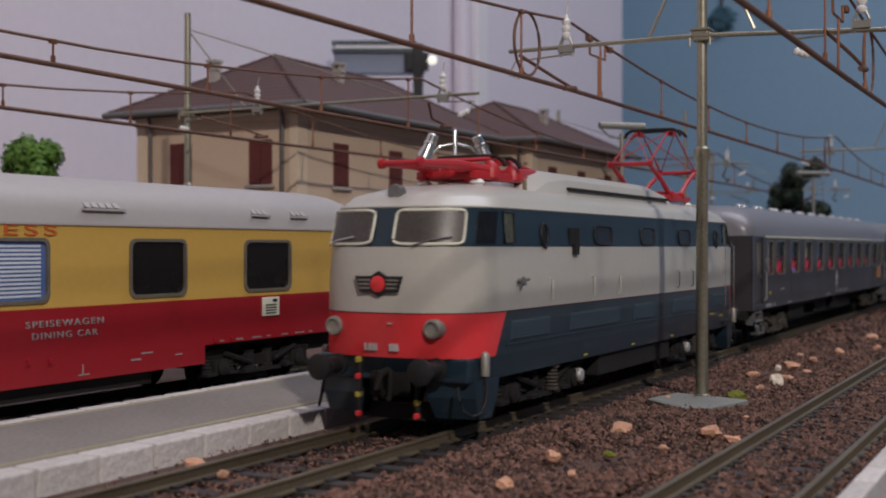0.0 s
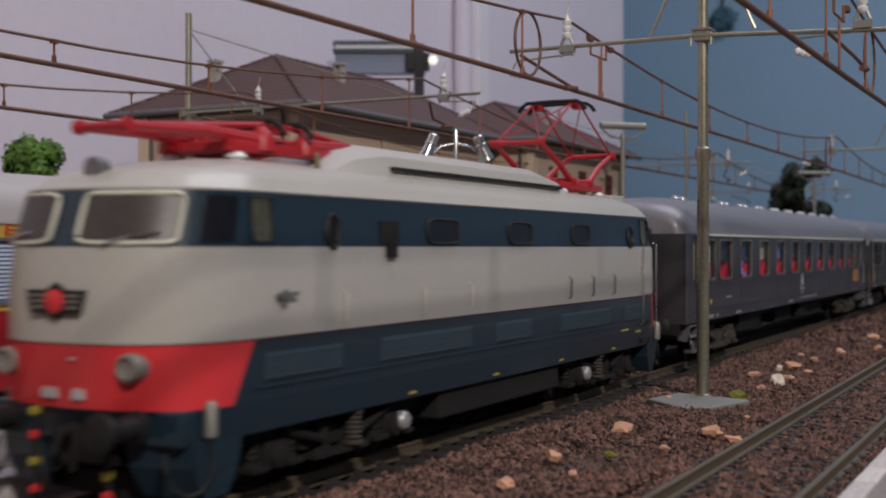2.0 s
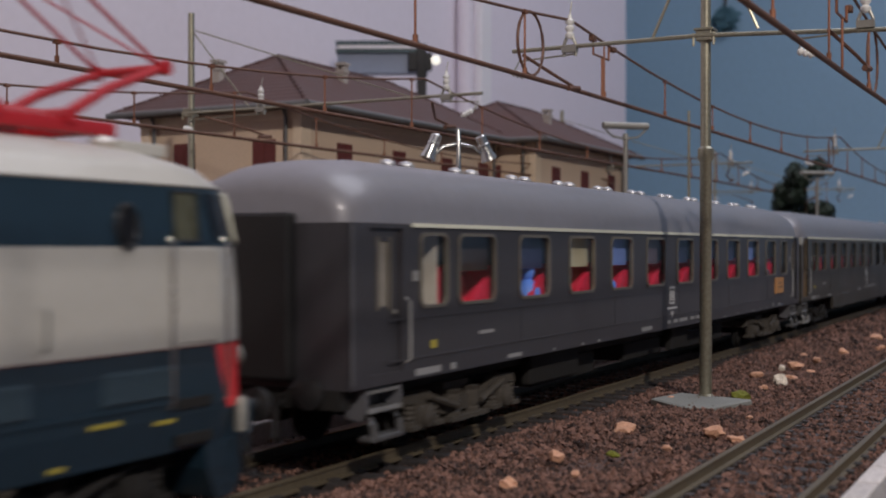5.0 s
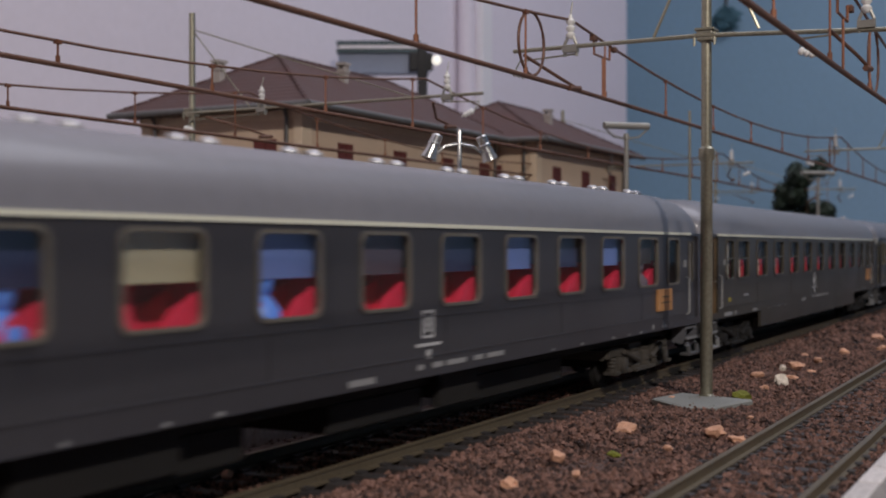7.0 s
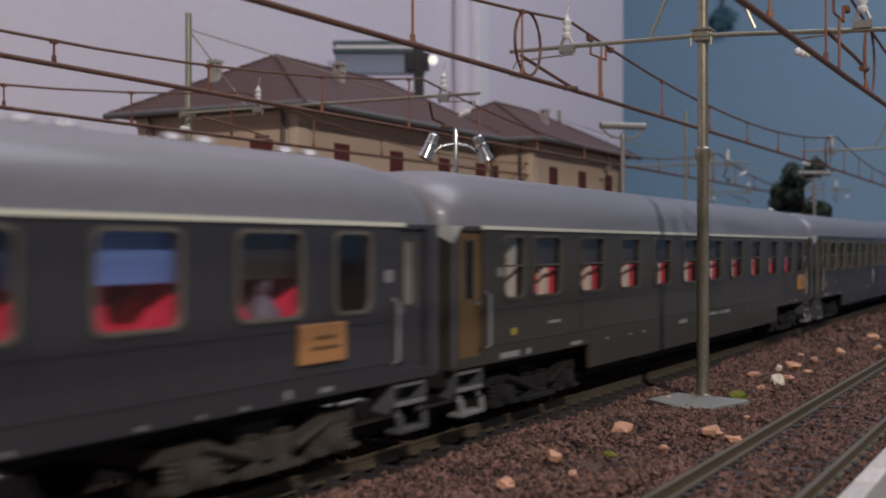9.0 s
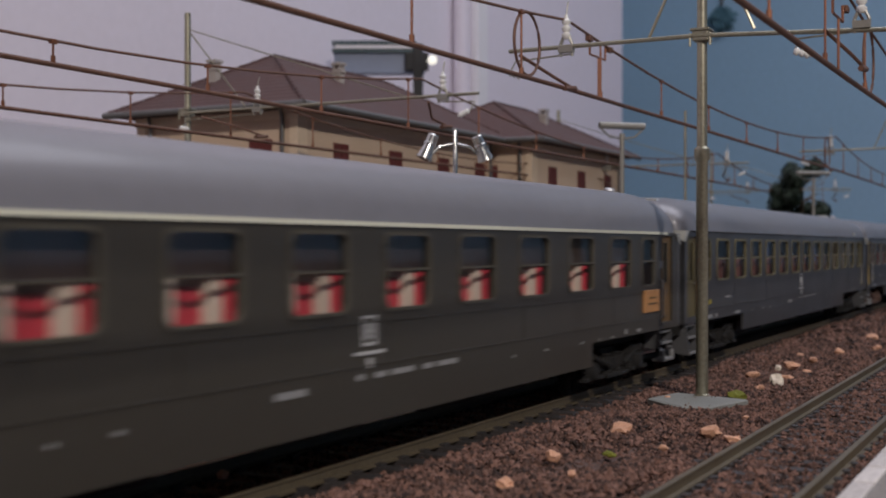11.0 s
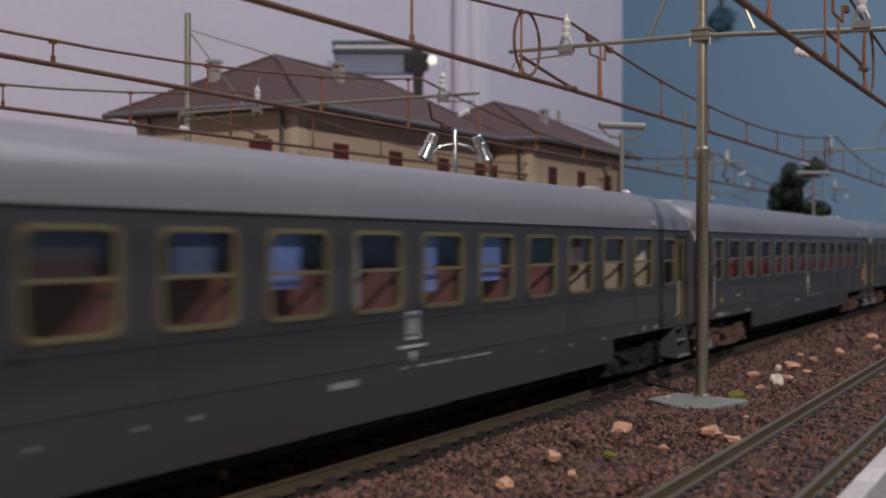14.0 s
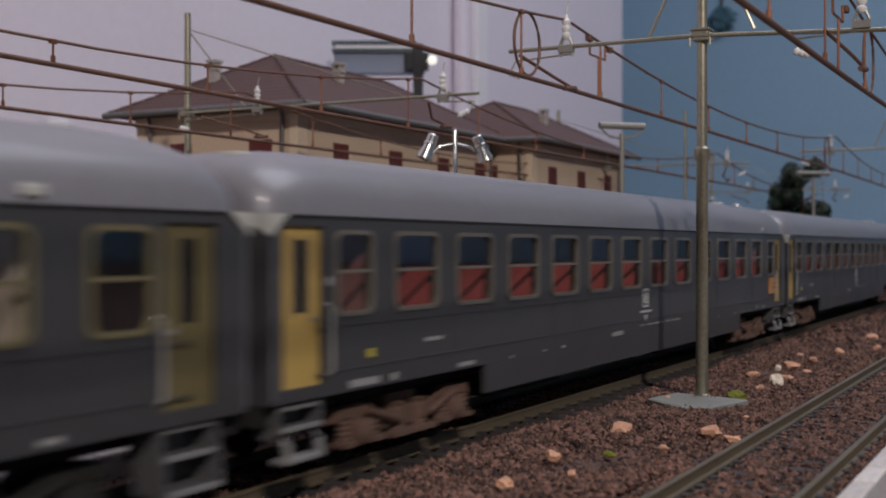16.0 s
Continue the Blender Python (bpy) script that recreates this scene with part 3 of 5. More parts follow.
# ---- station building ----
def building(x0, x1, y0, y1, eave, ridge, wins_end, wins_front, label, chimneys):
    b = thing("station_building", label, "building", (x0, y0, -.26), "station blocks")
    o = Vector((x0, y0, -.26))
    lx, ly, h = x1 - x0, y1 - y0, eave + .26
    th = .35
    floors = ((1.2, 3.0), (5.3, 6.83))
    front = [(u - .48, u + .48, za, zb) for u in wins_front for za, zb in floors]
    end = [(u - .48, u + .48, za, zb) for u in wins_end for za, zb in floors]
    bm = bmesh.new()
    with_holes(0, lx, 0, h, front, lambda a, c, z, w: box(bm, a, c, 0, th, z, w))
    part("wall", bm, M["plaster"], b)
    bm = bmesh.new()
    with_holes(th, ly, 0, h, end, lambda a, c, z, w: box(bm, 0, th, a, c, z, w))
    part("wall", bm, M["plaster"], b)
    boxes("wall", M["plaster"], [(th, lx, ly - th, ly, 0, h)], b)
    boxes("wall", M["plaster"], [(lx - th, lx, th, ly - th, 0, h)], b)
    for side, wins in ((0, wins_front), (1, wins_end)):
        for u in wins:
            for za, zb in floors:
                w = new("window")
                w.parent = b
                for k in (-1, 1):
                    a, c = sorted((u, u + k * .5))
                    bm = bmesh.new()
                    r = (a + .01, c - .01, -.05, .05, za - .02, zb + .02)
                    box(bm, *(r if side == 0 else (r[2], r[3], r[0], r[1], r[4], r[5])), bevel=.02)
                    part("shutter", bm, M["shutter"], w, "closed dark red louvred shutter")
                r = (u - .62, u + .62, -.14, .1, za - .16, za - .04)
                boxes("sill", M["stone"], [r if side == 0 else (r[2], r[3], r[0], r[1], r[4], r[5])], w, "grey stone sill", .02)
    boxes("corner_stone", M["plaster_light"], [(-.05, .55, -.05, 0, 0, h), (-.05, 0, 0, .3, 0, h)], b, "pale plaster corner strip")
    boxes("corner_stone", M["plaster_light"], [(-.05, 0, ly - .4, ly + .03, 0, h)], b, "pale plaster corner strip")
    boxes("cornice", M["plaster_light"], [(-.08, lx + .08, -.08, 0, h - .35, h - .02), (-.08, 0, 0, ly + .08, h - .35, h - .02)], b)
    for px, py in ((-.12, .55), (-.12, ly - .7), (lx - .3, -.12)):
        bar("downpipe", M["gutter"], [(px, py, .05), (px, py, h - .3), (px - .25, py - .1, h - .02)], .07, b)
    ov = .8
    e0, e1, f0, f1 = -ov, lx + ov, -ov, ly + ov
    half = (f1 - f0) / 2
    zr = ridge + .26
    bm = bmesh.new()
    lo = [bm.verts.new(v) for v in ((e0, f0, h + .02), (e1, f0, h + .02), (e1, f1, h + .02), (e0, f1, h + .02))]
    up = [bm.verts.new(v) for v in ((e0, f0, h + .14), (e1, f0, h + .14), (e1, f1, h + .14), (e0, f1, h + .14))]
    ra, rb = bm.verts.new((e0 + half, f0 + half, zr)), bm.verts.new((e1 - half, f0 + half, zr))
    for f in ((lo[3], lo[2], lo[1], lo[0]), (lo[0], lo[1], up[1], up[0]), (lo[1], lo[2], up[2], up[1]), (lo[2], lo[3], up[3], up[2]), (lo[3], lo[0], up[0], up[3]),
              (up[0], up[1], rb, ra), (up[2], up[3], ra, rb), (up[3], up[0], ra), (up[1], up[2], rb)):
        bm.faces.new(f)
    roof = part("roof", bm, M["tiles"], b, "brown clay tile hip roof")
    bm = bmesh.new()
    for a, c in ((ra0, rb0) for ra0, rb0 in (((e0 + half, f0 + half, zr), (e1 - half, f0 + half, zr)), ((e0, f0, h + .14), (e0 + half, f0 + half, zr)), ((e0, f1, h + .14), (e0 + half, f0 + half, zr)), ((e1, f0, h + .14), (e1 - half, f0 + half, zr)))):
        d = Vector(c) - Vector(a)
        n = max(2, int(d.length / .45))
        for i in range(n):
            tube(bm, [Vector(a) + d * (i / n), Vector(a) + d * ((i + .95) / n)], .085, 6, .065)
    part("ridge_tiles", bm, M["tiles"], roof)
    bm = bmesh.new()
    for q in ([(e0 - .08, f0 - .08, h + .05), (e1 + .08, f0 - .08, h + .05)], [(e0 - .08, f0 - .08, h + .05), (e0 - .08, f1 + .08, h + .05)]):
        tube(bm, q, .12, 8)
    part("gutter", bm, M["gutter"], roof, "grey zinc gutter", 60)
    for cx, cy, zt in chimneys:
        c = part("chimney", chimney_mesh(cx, cy, zt, h), M["stone"], roof, "small plastered chimney with cap")
    return b


def chimney_mesh(cx, cy, zt, h):
    bm = bmesh.new()
    box(bm, cx - .16, cx + .16, cy - .16, cy + .16, h + .3, zt - .3)
    box(bm, cx - .2, cx + .2, cy - .2, cy + .2, zt - .3, zt - .18)
    for e in (-1, 1):
        box(bm, cx - .18, cx + .18, cy + e * .13 - .03, cy + e * .13 + .03, zt - .18, zt)
    box(bm, cx - .24, cx + .24, cy - .22, cy + .22, zt, zt + .1)
    return bm


building(33.8, 49.2, 14.5, 21.7, 7.6, 10.2, (1.55, 5.15), (2.75, 6.7, 10.7, 14.2), "cream plastered station house with brown tiled hip roof", ((1.6, 4.9, 10.0), (6.0, 2.2, 10.3)))
building(49.6, 61.3, 12.65, 20.0, 7.6, 10.0, (2.2, 5.2), (2.4, 6.1, 9.9), "smaller cream plastered station wing with tiled roof", ((5.6, 1.8, 9.9),))


# ---- trees ----
def tree(x, y, z0, h, crown_r, crown_h, leaf, n, seed, label):
    t = thing("tree", label, "tree", (x, y, -.26))
    rnd = random.Random(seed)
    bm = bmesh.new()
    tube(bm, [(0, 0, 0), (.05, 0, h * .4), (-.05, .05, h * .85)], .22, 8, .07)
    for i in range(9):
        a, z = i * 2.4, z0 + crown_h * (.1 + .08 * i)
        tube(bm, [(0, 0, z), (.4 * crown_r * math.cos(a), .4 * crown_r * math.sin(a), z + .4), (.8 * crown_r * math.cos(a), .8 * crown_r * math.sin(a), z + .6)], .07, 5, .02)
    part("trunk", bm, M["bark"], t, "", 60)
    verts, faces = [], []
    clumps = []
    while len(clumps) < 26:
        v = Vector((rnd.uniform(-1, 1), rnd.uniform(-1, 1), rnd.uniform(-1, 1)))
        if .45 < v.length < 1:
            clumps.append(Vector((v.x * crown_r * .8, v.y * crown_r * .8, z0 + crown_h * (.5 + .42 * v.z))))
    for i in range(n):
        c = clumps[i % 26]
        d = Vector((rnd.gauss(0, 1), rnd.gauss(0, 1), rnd.gauss(0, 1))).normalized()
        p = c + d * crown_r * .38 * rnd.uniform(.55, 1)
        u = Vector((rnd.gauss(0, 1), rnd.gauss(0, 1), rnd.gauss(0, 1))).cross(d).normalized()
        w = (d * .4 + d.cross(u)).normalized()
        s = crown_r * rnd.uniform(.06, .11)
        k = len(verts)
        verts += [p - u * s * .6, p + w * s, p + u * s * .6, p - w * s]
        faces.append((k, k + 1, k + 2, k + 3))
    me = bpy.data.meshes.new("crown")
    me.from_pydata([tuple(v * K) for v in verts], [], faces)
    me.materials.append(leaf)
    ob = new("crown", me)
    ob.parent = t
    return t


tree(28.7, 21.9, 3.6, 6.4, 1.25, 3.3, M["leaf"], 6000, 3, "bright green leafy model tree beside the station")
tree(70, 4.68, 2.6, 8.3, 1.72, 6.0, M["leaf_dark"], 8000, 4, "dark green leafy model tree at the platform end")

# ---- on the walls ----
w = thing("wall_cabinet", "blue grey metal cabinet with dark rails on a wall arm", "cabinet", (72.9, 34.8, 15.2))
w.rotation_euler = (0, 0, radians(-61.9))
boxes("body", M["shelf"], [(-3.3, 3.2, .1, .9, 0, 1.7)], w, bevel=.1)
boxes("top_rail", M["shelf_dark"], [(-3.4, 2.6, -.2, .9, 2.05, 2.35)], w, "dark teal rail")
boxes("lower_rail", M["shelf_dark"], [(-3.4, 2.6, -.2, .9, 1.5, 1.78)], w, "dark teal rail")
boxes("tube_cover", M["trim"], [(-3.2, 2.4, -.2, .8, 1.8, 2.03)], w, "white strip")
boxes("bracket", M["black"], [(2.4, 3.1, -.4, .1, -2.0, 2.1)], w, "black metal bracket", .08)
boxes("hinge_block", M["black"], [(1.8, 3.5, -.35, .08, .2, 1.5)], w, "black block", .08)
bar("wall_arm", M["shelf_dark"], [(-2.5, .85, 1.0), (-5.3, 8.6, 1.0)], .2, w, "dark arm fixed to the wall")
bm = bmesh.new()
lathe(bm, (3.75, -.2, .9), (.05, -1, 0), [(0, .2), (.3, .34), (.4, .34), (.44, .28), (.46, 0)], 16)
part("pilot_lamp", bm, glow("lit_lamp_glass", (1, .95, .8), .8), w, "small lit round lamp", 40)
hp = thing("hanging_plant", "dark teal green plant hanging on the blue wall", "plant", (208.5, 46.3, 43.5))
bar("stem", M["bark"], [(1.5, 0, 6), (.8, 0, 4.5), (0, 0, 0)], .25, hp)
rnd = random.Random(9)
bm = bmesh.new()
for i in range(110):
    q = Vector((rnd.uniform(-1, 1), rnd.gauss(0, .9), rnd.gauss(-.2, .9)))
    a = rnd.random() * 6.28
    u, v = Vector((0, math.cos(a), math.sin(a))) * .9, Vector((.3, -math.sin(a), math.cos(a))) * .45
    bm.faces.new([bm.verts.new(q + s) for s in (-u, v, u, -v)])
part("foliage", bm, M["leaf_teal"], hp)


# ---- the standing dining car ----
def arc_roof(hw, z0, z1, n=14):
    """Half an oval from the gutter at z0 up to z1 and down again."""
    return [(hw * math.copysign(abs(math.cos(t)) ** .72, math.cos(t)), z0 + (z1 - z0) * math.sin(t) ** .85) for t in (math.pi * i / n for i in range(n + 1))]


def car_roof(name, x0, x1, hw, z0, z1, material, parent, label, dome=1.3, drop=.45, corner=.07):
    bm = bmesh.new()
    st = [(dome * a, drop * b, corner * f) for a, b, f in ((0, 1, 1), (.02, .82, .72), (.06, .66, .46), (.13, .50, .24), (.24, .33, .10), (.44, .15, .02), (.7, .05, 0), (1, 0, 0))]
    rings = []
    for d, f, q in st + [((x1 - x0) - d, f, q) for d, f, q in reversed(st)]:
        rings.append([(x0 + d, y, z) for y, z in arc_roof(hw - q, z0, z1 - f * (z1 - z0))])
    loft(bm, rings)
    return part(name, bm, material, parent, label, 40)


def frame_mesh(w, h, t, depth, material, bars=(), r=.13, name="window_frame"):
    """A frame with rounded corners round an opening w x h, standing proud of a side that faces -y."""
    def loop(grow, rad, y):
        out = []
        for cx, cz, a0 in ((1, 1, 0), (-1, 1, 90), (-1, -1, 180), (1, -1, 270)):
            for k in range(5):
                a = radians(a0 + 22.5 * k)
                out.append((cx * (w / 2 + grow - rad) + rad * math.cos(a), y, h / 2 + cz * (h / 2 + grow - rad) + rad * math.sin(a)))
        return out
    bm = bmesh.new()
    rings = [[bm.verts.new(p) for p in q] for q in (loop(t, r + .02, .0), loop(t, r + .02, -depth), loop(-.012, r, -depth), loop(-.012, r, .035))]
    for i in range(4):
        a, c = rings[i], rings[(i + 1) % 4]
        for k in range(20):
            bm.faces.new((a[k], a[(k + 1) % 20], c[(k + 1) % 20], c[k]))
    for z in bars:
        box(bm, -w / 2, w / 2, -depth * .6, .03, z - t * .45, z + t * .45)
    return mesh(name, bm, material)


def pane_mesh(w, h, material, y=.02):
    bm = bmesh.new()
    box(bm, -w / 2, w / 2, y, y + .02, 0, h)
    return mesh("pane", bm, material)


def dining_car():
    c = thing("dining_car", "yellow and wine red dining car with a grey roof", "railway coach", (0, 6.76, 0))
    x0, x1, ys = -2.9, 23.5, 1.41
    wins = [(16.46, 1.42, 1.96, 2.92), (19.74, 1.5, 1.96, 2.92), (13.08, 1.5, 1.96, 2.92), (9.8, 1.5, 1.96, 2.92), (6.5, 1.5, 1.96, 2.92)]
    holes = [(u - w / 2, u + w / 2, a, b) for u, w, a, b in wins]
    for s in (-1, 1):
        bm = bmesh.new()
        with_holes(x0, x1, 1.83, 3.19, holes, lambda a, b, z, w: box(bm, a, b, *sorted((s * ys, s * (ys - .07))), z, w))
        bmesh.ops.remove_doubles(bm, verts=bm.verts, dist=.001)
        part("upper_side", bm, M["tee_cream"], c, "glossy yellow upper side panel")
        bm = bmesh.new()
        for a, b, z in ((x0, 3.0, .95), (3.0, 17.75, .6), (17.75, x1, .95)):
            box(bm, a, b, *sorted((s * (ys + .003), s * (ys - .07))), z, 1.83)
        part("lower_side", bm, M["tee_red"], c, "glossy wine red lower side panel")
    boxes("floor", M["soot"], [(x0, x1, -1.33, 1.33, 1.0, 1.1)], c)
    boxes("end_wall", M["tee_red"], [(x0, x0 + .08, -1.33, 1.33, 1.1, 3.19)], c)
    boxes("end_wall", M["tee_red"], [(x1 - .08, x1, -1.33, 1.33, 1.1, 3.19)], c)
    car_roof("roof", x0, x1, 1.41, 3.19, 4.05, M["tee_roof"], c, "pale grey curved roof")
    for u, w, a, b in wins:
        f = put("window", frame_mesh(w, b - a, .045, .035, M["alu"], name="window"), c, (u, -ys, a), label="rounded window in a grey metal frame")
        blind = abs(u - 13.08) < .1
        put("pane", pane_mesh(w, b - a, M["blue_blind"] if blind else M["dark_glass"]), f)
        if blind:
            bm = bmesh.new()
            box(bm, -w / 2 + .1, w / 2 - .12, .004, .018, 0, .035)
            slat = mesh("blind_slat", bm, M["blind"])
            for i in range(13):
                put("blind_slat", slat, f, (0, 0, .06 + i * .066))
    for u, n in ((15.1, 5), (19.5, 3), (20.85, 3), (11.0, 5), (7.0, 3)):
        bm = bmesh.new()
        for i in range(n):
            q = u + (i - n / 2) * .17
            loft(bm, [[(q + dx, -1.33 + k * .8, z) for dx, k, z in ((0, 0, 3.50), (.12, 0, 3.50), (.12, .10, 3.585), (0, .10, 3.585))], [(q + dx, -1.43 + k * .8, z) for dx, k, z in ((0, 0, 3.485), (.12, 0, 3.485), (.12, .12, 3.57), (0, .12, 3.57))]], True, True)
        box(bm, u - n * .1, u + n * .1, -1.45, -1.34, 3.43, 3.47)
        part("roof_vent", bm, M["tee_roof"], c, "slatted roof vent")
    text("lettering", "SPEISEWAGEN", .15, 1.69, (13.39, -1.42, 1.53), M["white"], c, "white capital lettering on red")
    text("lettering", "DINING CAR", .15, 1.42, (13.52, -1.42, 1.34), M["white"], c, "white capital lettering on red")
    text("lettering", "EXPRESS", .25, 3.0, (11.03, -1.42, 3.0), M["letter_red"], c, "orange red capital lettering on yellow")
    b = boxes("notice_board", M["cream_line"], [(19.53, 20.09, -1.45, -1.41, 1.41, 1.79)], c, "small grey board with dark print", .01)
    boxes("print", M["black"], [(19.62, 19.98, -1.456, -1.45, 1.62 - .055 * i, 1.645 - .055 * i) for i in range(4)] + [(19.85, 20.0, -1.456, -1.45, 1.69, 1.75)], b)
    mk = boxes("marking", M["white"], [(15.75, 16.0, -1.421, -1.41, .82, .85), (16.0, 16.3, -1.421, -1.41, .92, .945), (16.9, 17.1, -1.421, -1.41, .83, .85), (14.6, 14.62, -1.421, -1.41, .7, .86), (14.5, 14.75, -1.421, -1.41, .68, .7)]
          + [(18.2 + i * .5, 18.2 + i * .5 + .12 + .1 * (i % 3), -1.421, -1.41, .99, 1.012) for i in range(7)], c, "small pale stencil marks")
    tagged(mk, kind="stuff")
    boxes("hinge", M["tee_red"], [(u, u + .07, -1.46, -1.4, z, z + .09) for u, z in ((13.4, .95), (13.85, .93), (18.0, .98), (18.5, .97), (12.6, .95))], c)
    boxes("gutter_rail", M["tee_roof"], [(x0, x1, -1.44, -1.40, 3.175, 3.215)], c)
    boxes("underframe", M["soot"], [(x0 + .3, x1 - .3, -1.0, 1.0, .55, 1.0), (4, 16.5, -1.2, 1.2, .35, .6)], c, "black equipment boxes")
    for u in (.8, 19.8):
        bogie(c, u, M["soot"])
    return c


# ---- bogies, wheels, buffers ----
def wheelset_mesh(r):
    bm = bmesh.new()
    for e in (-1, 1):
        lathe(bm, (0, e * .665, 0), (0, e, 0), [(0, .18), (0, r + .03), (.03, r + .03), (.035, r), (.13, r), (.135, r - .06), (.10, r - .07), (.10, .16), (.16, .14), (.17, 0)], 20)
        for k in range(5):
            a = k * 2 * math.pi / 5
            c, s = math.cos(a), math.sin(a)
            tube(bm, [(c * .16, e * .775, s * .16), (c * (r - .09), e * .775, s * (r - .09))], .035, 5)
    tube(bm, [(0, -.7, 0), (0, .7, 0)], .08, 8)
    return mesh("wheelset", bm, M["soot"], 40)


WHEEL = wheelset_mesh(.46)


def bogie_mesh(material, wb):
    bm = bmesh.new()
    for e in (-1, 1):
        y0, y1 = sorted((e * .98, e * 1.12))
        h = wb / 2
        prof = [(-h - .55, .62), (-h - .5, .78), (-h + .2, .80), (-.75, .62), (.75, .62), (h - .2, .80), (h + .5, .78), (h + .55, .62), (h + .3, .58), (h - .35, .55), (.7, .40), (-.7, .40), (-h + .35, .55), (-h - .3, .58)]
        loft(bm, [[(x, y, z) for x, z in prof] for y in (y0, y1)], True, True)
        for x in (-h, h):
            box(bm, x - .2, x + .2, *sorted((e * 1.0, e * 1.22)), .30, .62, .03)
            lathe(bm, (x, e * 1.2, .46), (0, e, 0), [(0, .16), (.06, .16), (.08, .12), (.1, 0)], 12)
            for d in (-.34, .34):
                lathe(bm, (x + d, e * 1.1, .36), (0, 0, 1), [(0, .11), (.05, .11), (.06, .08), (.10, .1), (.13, .08), (.17, .1), (.2, .08), (.24, .1), (.27, .08), (.3, .11)], 8)
                box(bm, x + d - .14, x + d + .14, *sorted((e * .98, e * 1.24)), .30, .36)
        for x in (-.3, .3):
            lathe(bm, (x, e * 1.08, .34), (0, 0, 1), [(0, .15), (.06, .15), (.08, .12), (.14, .14), (.2, .12), (.26, .14), (.32, .12), (.38, .15)], 8)
        box(bm, -.6, .6, *sorted((e * .95, e * 1.26)), .28, .34)
        tube(bm, [(-h + .1, e * 1.2, .72), (-.4, e * 1.22, .5)], .05, 6)
        tube(bm, [(h - .1, e * 1.2, .72), (.4, e * 1.22, .5)], .05, 6)
    box(bm, -.4, .4, -1.0, 1.0, .5, .82)
    for x in (-wb / 2 - .5, wb / 2 + .5):
        box(bm, x - .06, x + .06, -1.0, 1.0, .58, .76)
    return mesh("bogie", bm, material, 40)


BOGIES = {}


def bogie(parent, x, material, wb=2.56):
    key = (material.name, wb)
    if key not in BOGIES:
        BOGIES[key] = bogie_mesh(material, wb)
    b = put("bogie", BOGIES[key], parent, (x, 0, 0))
    for e in (-1, 1):
        put("wheelset", WHEEL, b, (e * wb / 2, 0, .46))
    return b


def buffer_mesh():
    bm = bmesh.new()
    lathe(bm, (0, 0, 0), (-1, 0, 0), [(0, .17), (.05, .17), (.06, .13), (.3, .12), (.31, .09), (.46, .09), (.48, .16), (.5, .20), (.56, .20), (.59, .13), (.6, 0)], 20)
    return mesh("buffer", bm, M["black"], 40)


BUFFER = buffer_mesh()


# ---- the locomotive ----
XM = -9.46
LEVELS = [(0.80, 1.38, -17.07, 0.75), (1.15, 1.42, -17.32, 0.95), (1.82, 1.45, -17.44, 1.40), (2.30, 1.45, -17.44, 1.42), (2.82, 1.43, -17.38, 1.42), (3.43, 1.39, -17.17, 1.36), (3.62, 1.27, -16.87, 1.25), (3.77, 1.00, -16.22, 1.00), (3.86, 0.55, -15.32, 0.60)]


def hull(z):
    """Half width, nose and corner depth of the body at height z."""
    for a, b in zip(LEVELS, LEVELS[1:]):
        if z <= b[0] + 1e-6:
            k = (z - a[0]) / (b[0] - a[0])
            return [a[i] + (b[i] - a[i]) * k for i in (1, 2, 3)]


def nose(a, z, off=0.0):
    """A point of the front at the angle a (-90 at the side, 0 in the middle, degrees) and height z."""
    hw, xf, r = hull(z)
    s, c = math.sin(radians(a)), math.cos(radians(a))
    p = .80
    return (xf - off + (r + off) * (1 - abs(c) ** p), math.copysign(abs(s) ** p, s) * (hw + off), z)


def hull_ring(z):
    f = [nose(-90 + 7.5 * i, z) for i in range(25)]
    return f + [(2 * XM - x, y, zz) for x, y, zz in reversed(f)]


def hull_band(name, zs, material, parent, label="", keep=lambda k: True, cap=False):
    bm = bmesh.new()
    rings = [[bm.verts.new(p) for p in hull_ring(z)] for z in zs]
    n = len(rings[0])
    for a, b in zip(rings, rings[1:]):
        for k in range(n):
            if keep(k):
                bm.faces.new((a[k], a[(k + 1) % n], b[(k + 1) % n], b[k]))
    if cap:
        bm.faces.new(rings[-1])
    bmesh.ops.delete(bm, geom=[v for v in bm.verts if not v.link_faces], context="VERTS")
    return part(name, bm, material, parent, label, 35)


def patch(bm, a0, a1, z0, z1, off, flip=False, n=8):
    """A thin shell over a stretch of the front."""
    def q(a, z, o):
        x, y, zz = nose(a, z, o)
        return (2 * XM - x if flip else x, y, zz)
    rows = [[q(a0 + (a1 - a0) * i / n, z0 + (z1 - z0) * j / 3, off) for i in range(n + 1)] for j in range(4)]
    back = [[q(a0 + (a1 - a0) * i / n, z0 + (z1 - z0) * j / 3, off - .03) for i in range(n + 1)] for j in range(4)]
    loft(bm, rows, False)
    loft(bm, back, False)
    edge = [(rows[0], back[0]), (rows[-1], back[-1]), ([r[0] for r in rows], [r[0] for r in back]), ([r[-1] for r in rows], [r[-1] for r in back])]
    for a, b in edge:
        loft(bm, [a, b], False)


def ring_frame(bm, pts, r):
    tube(bm, pts, r, 6, closed=True)


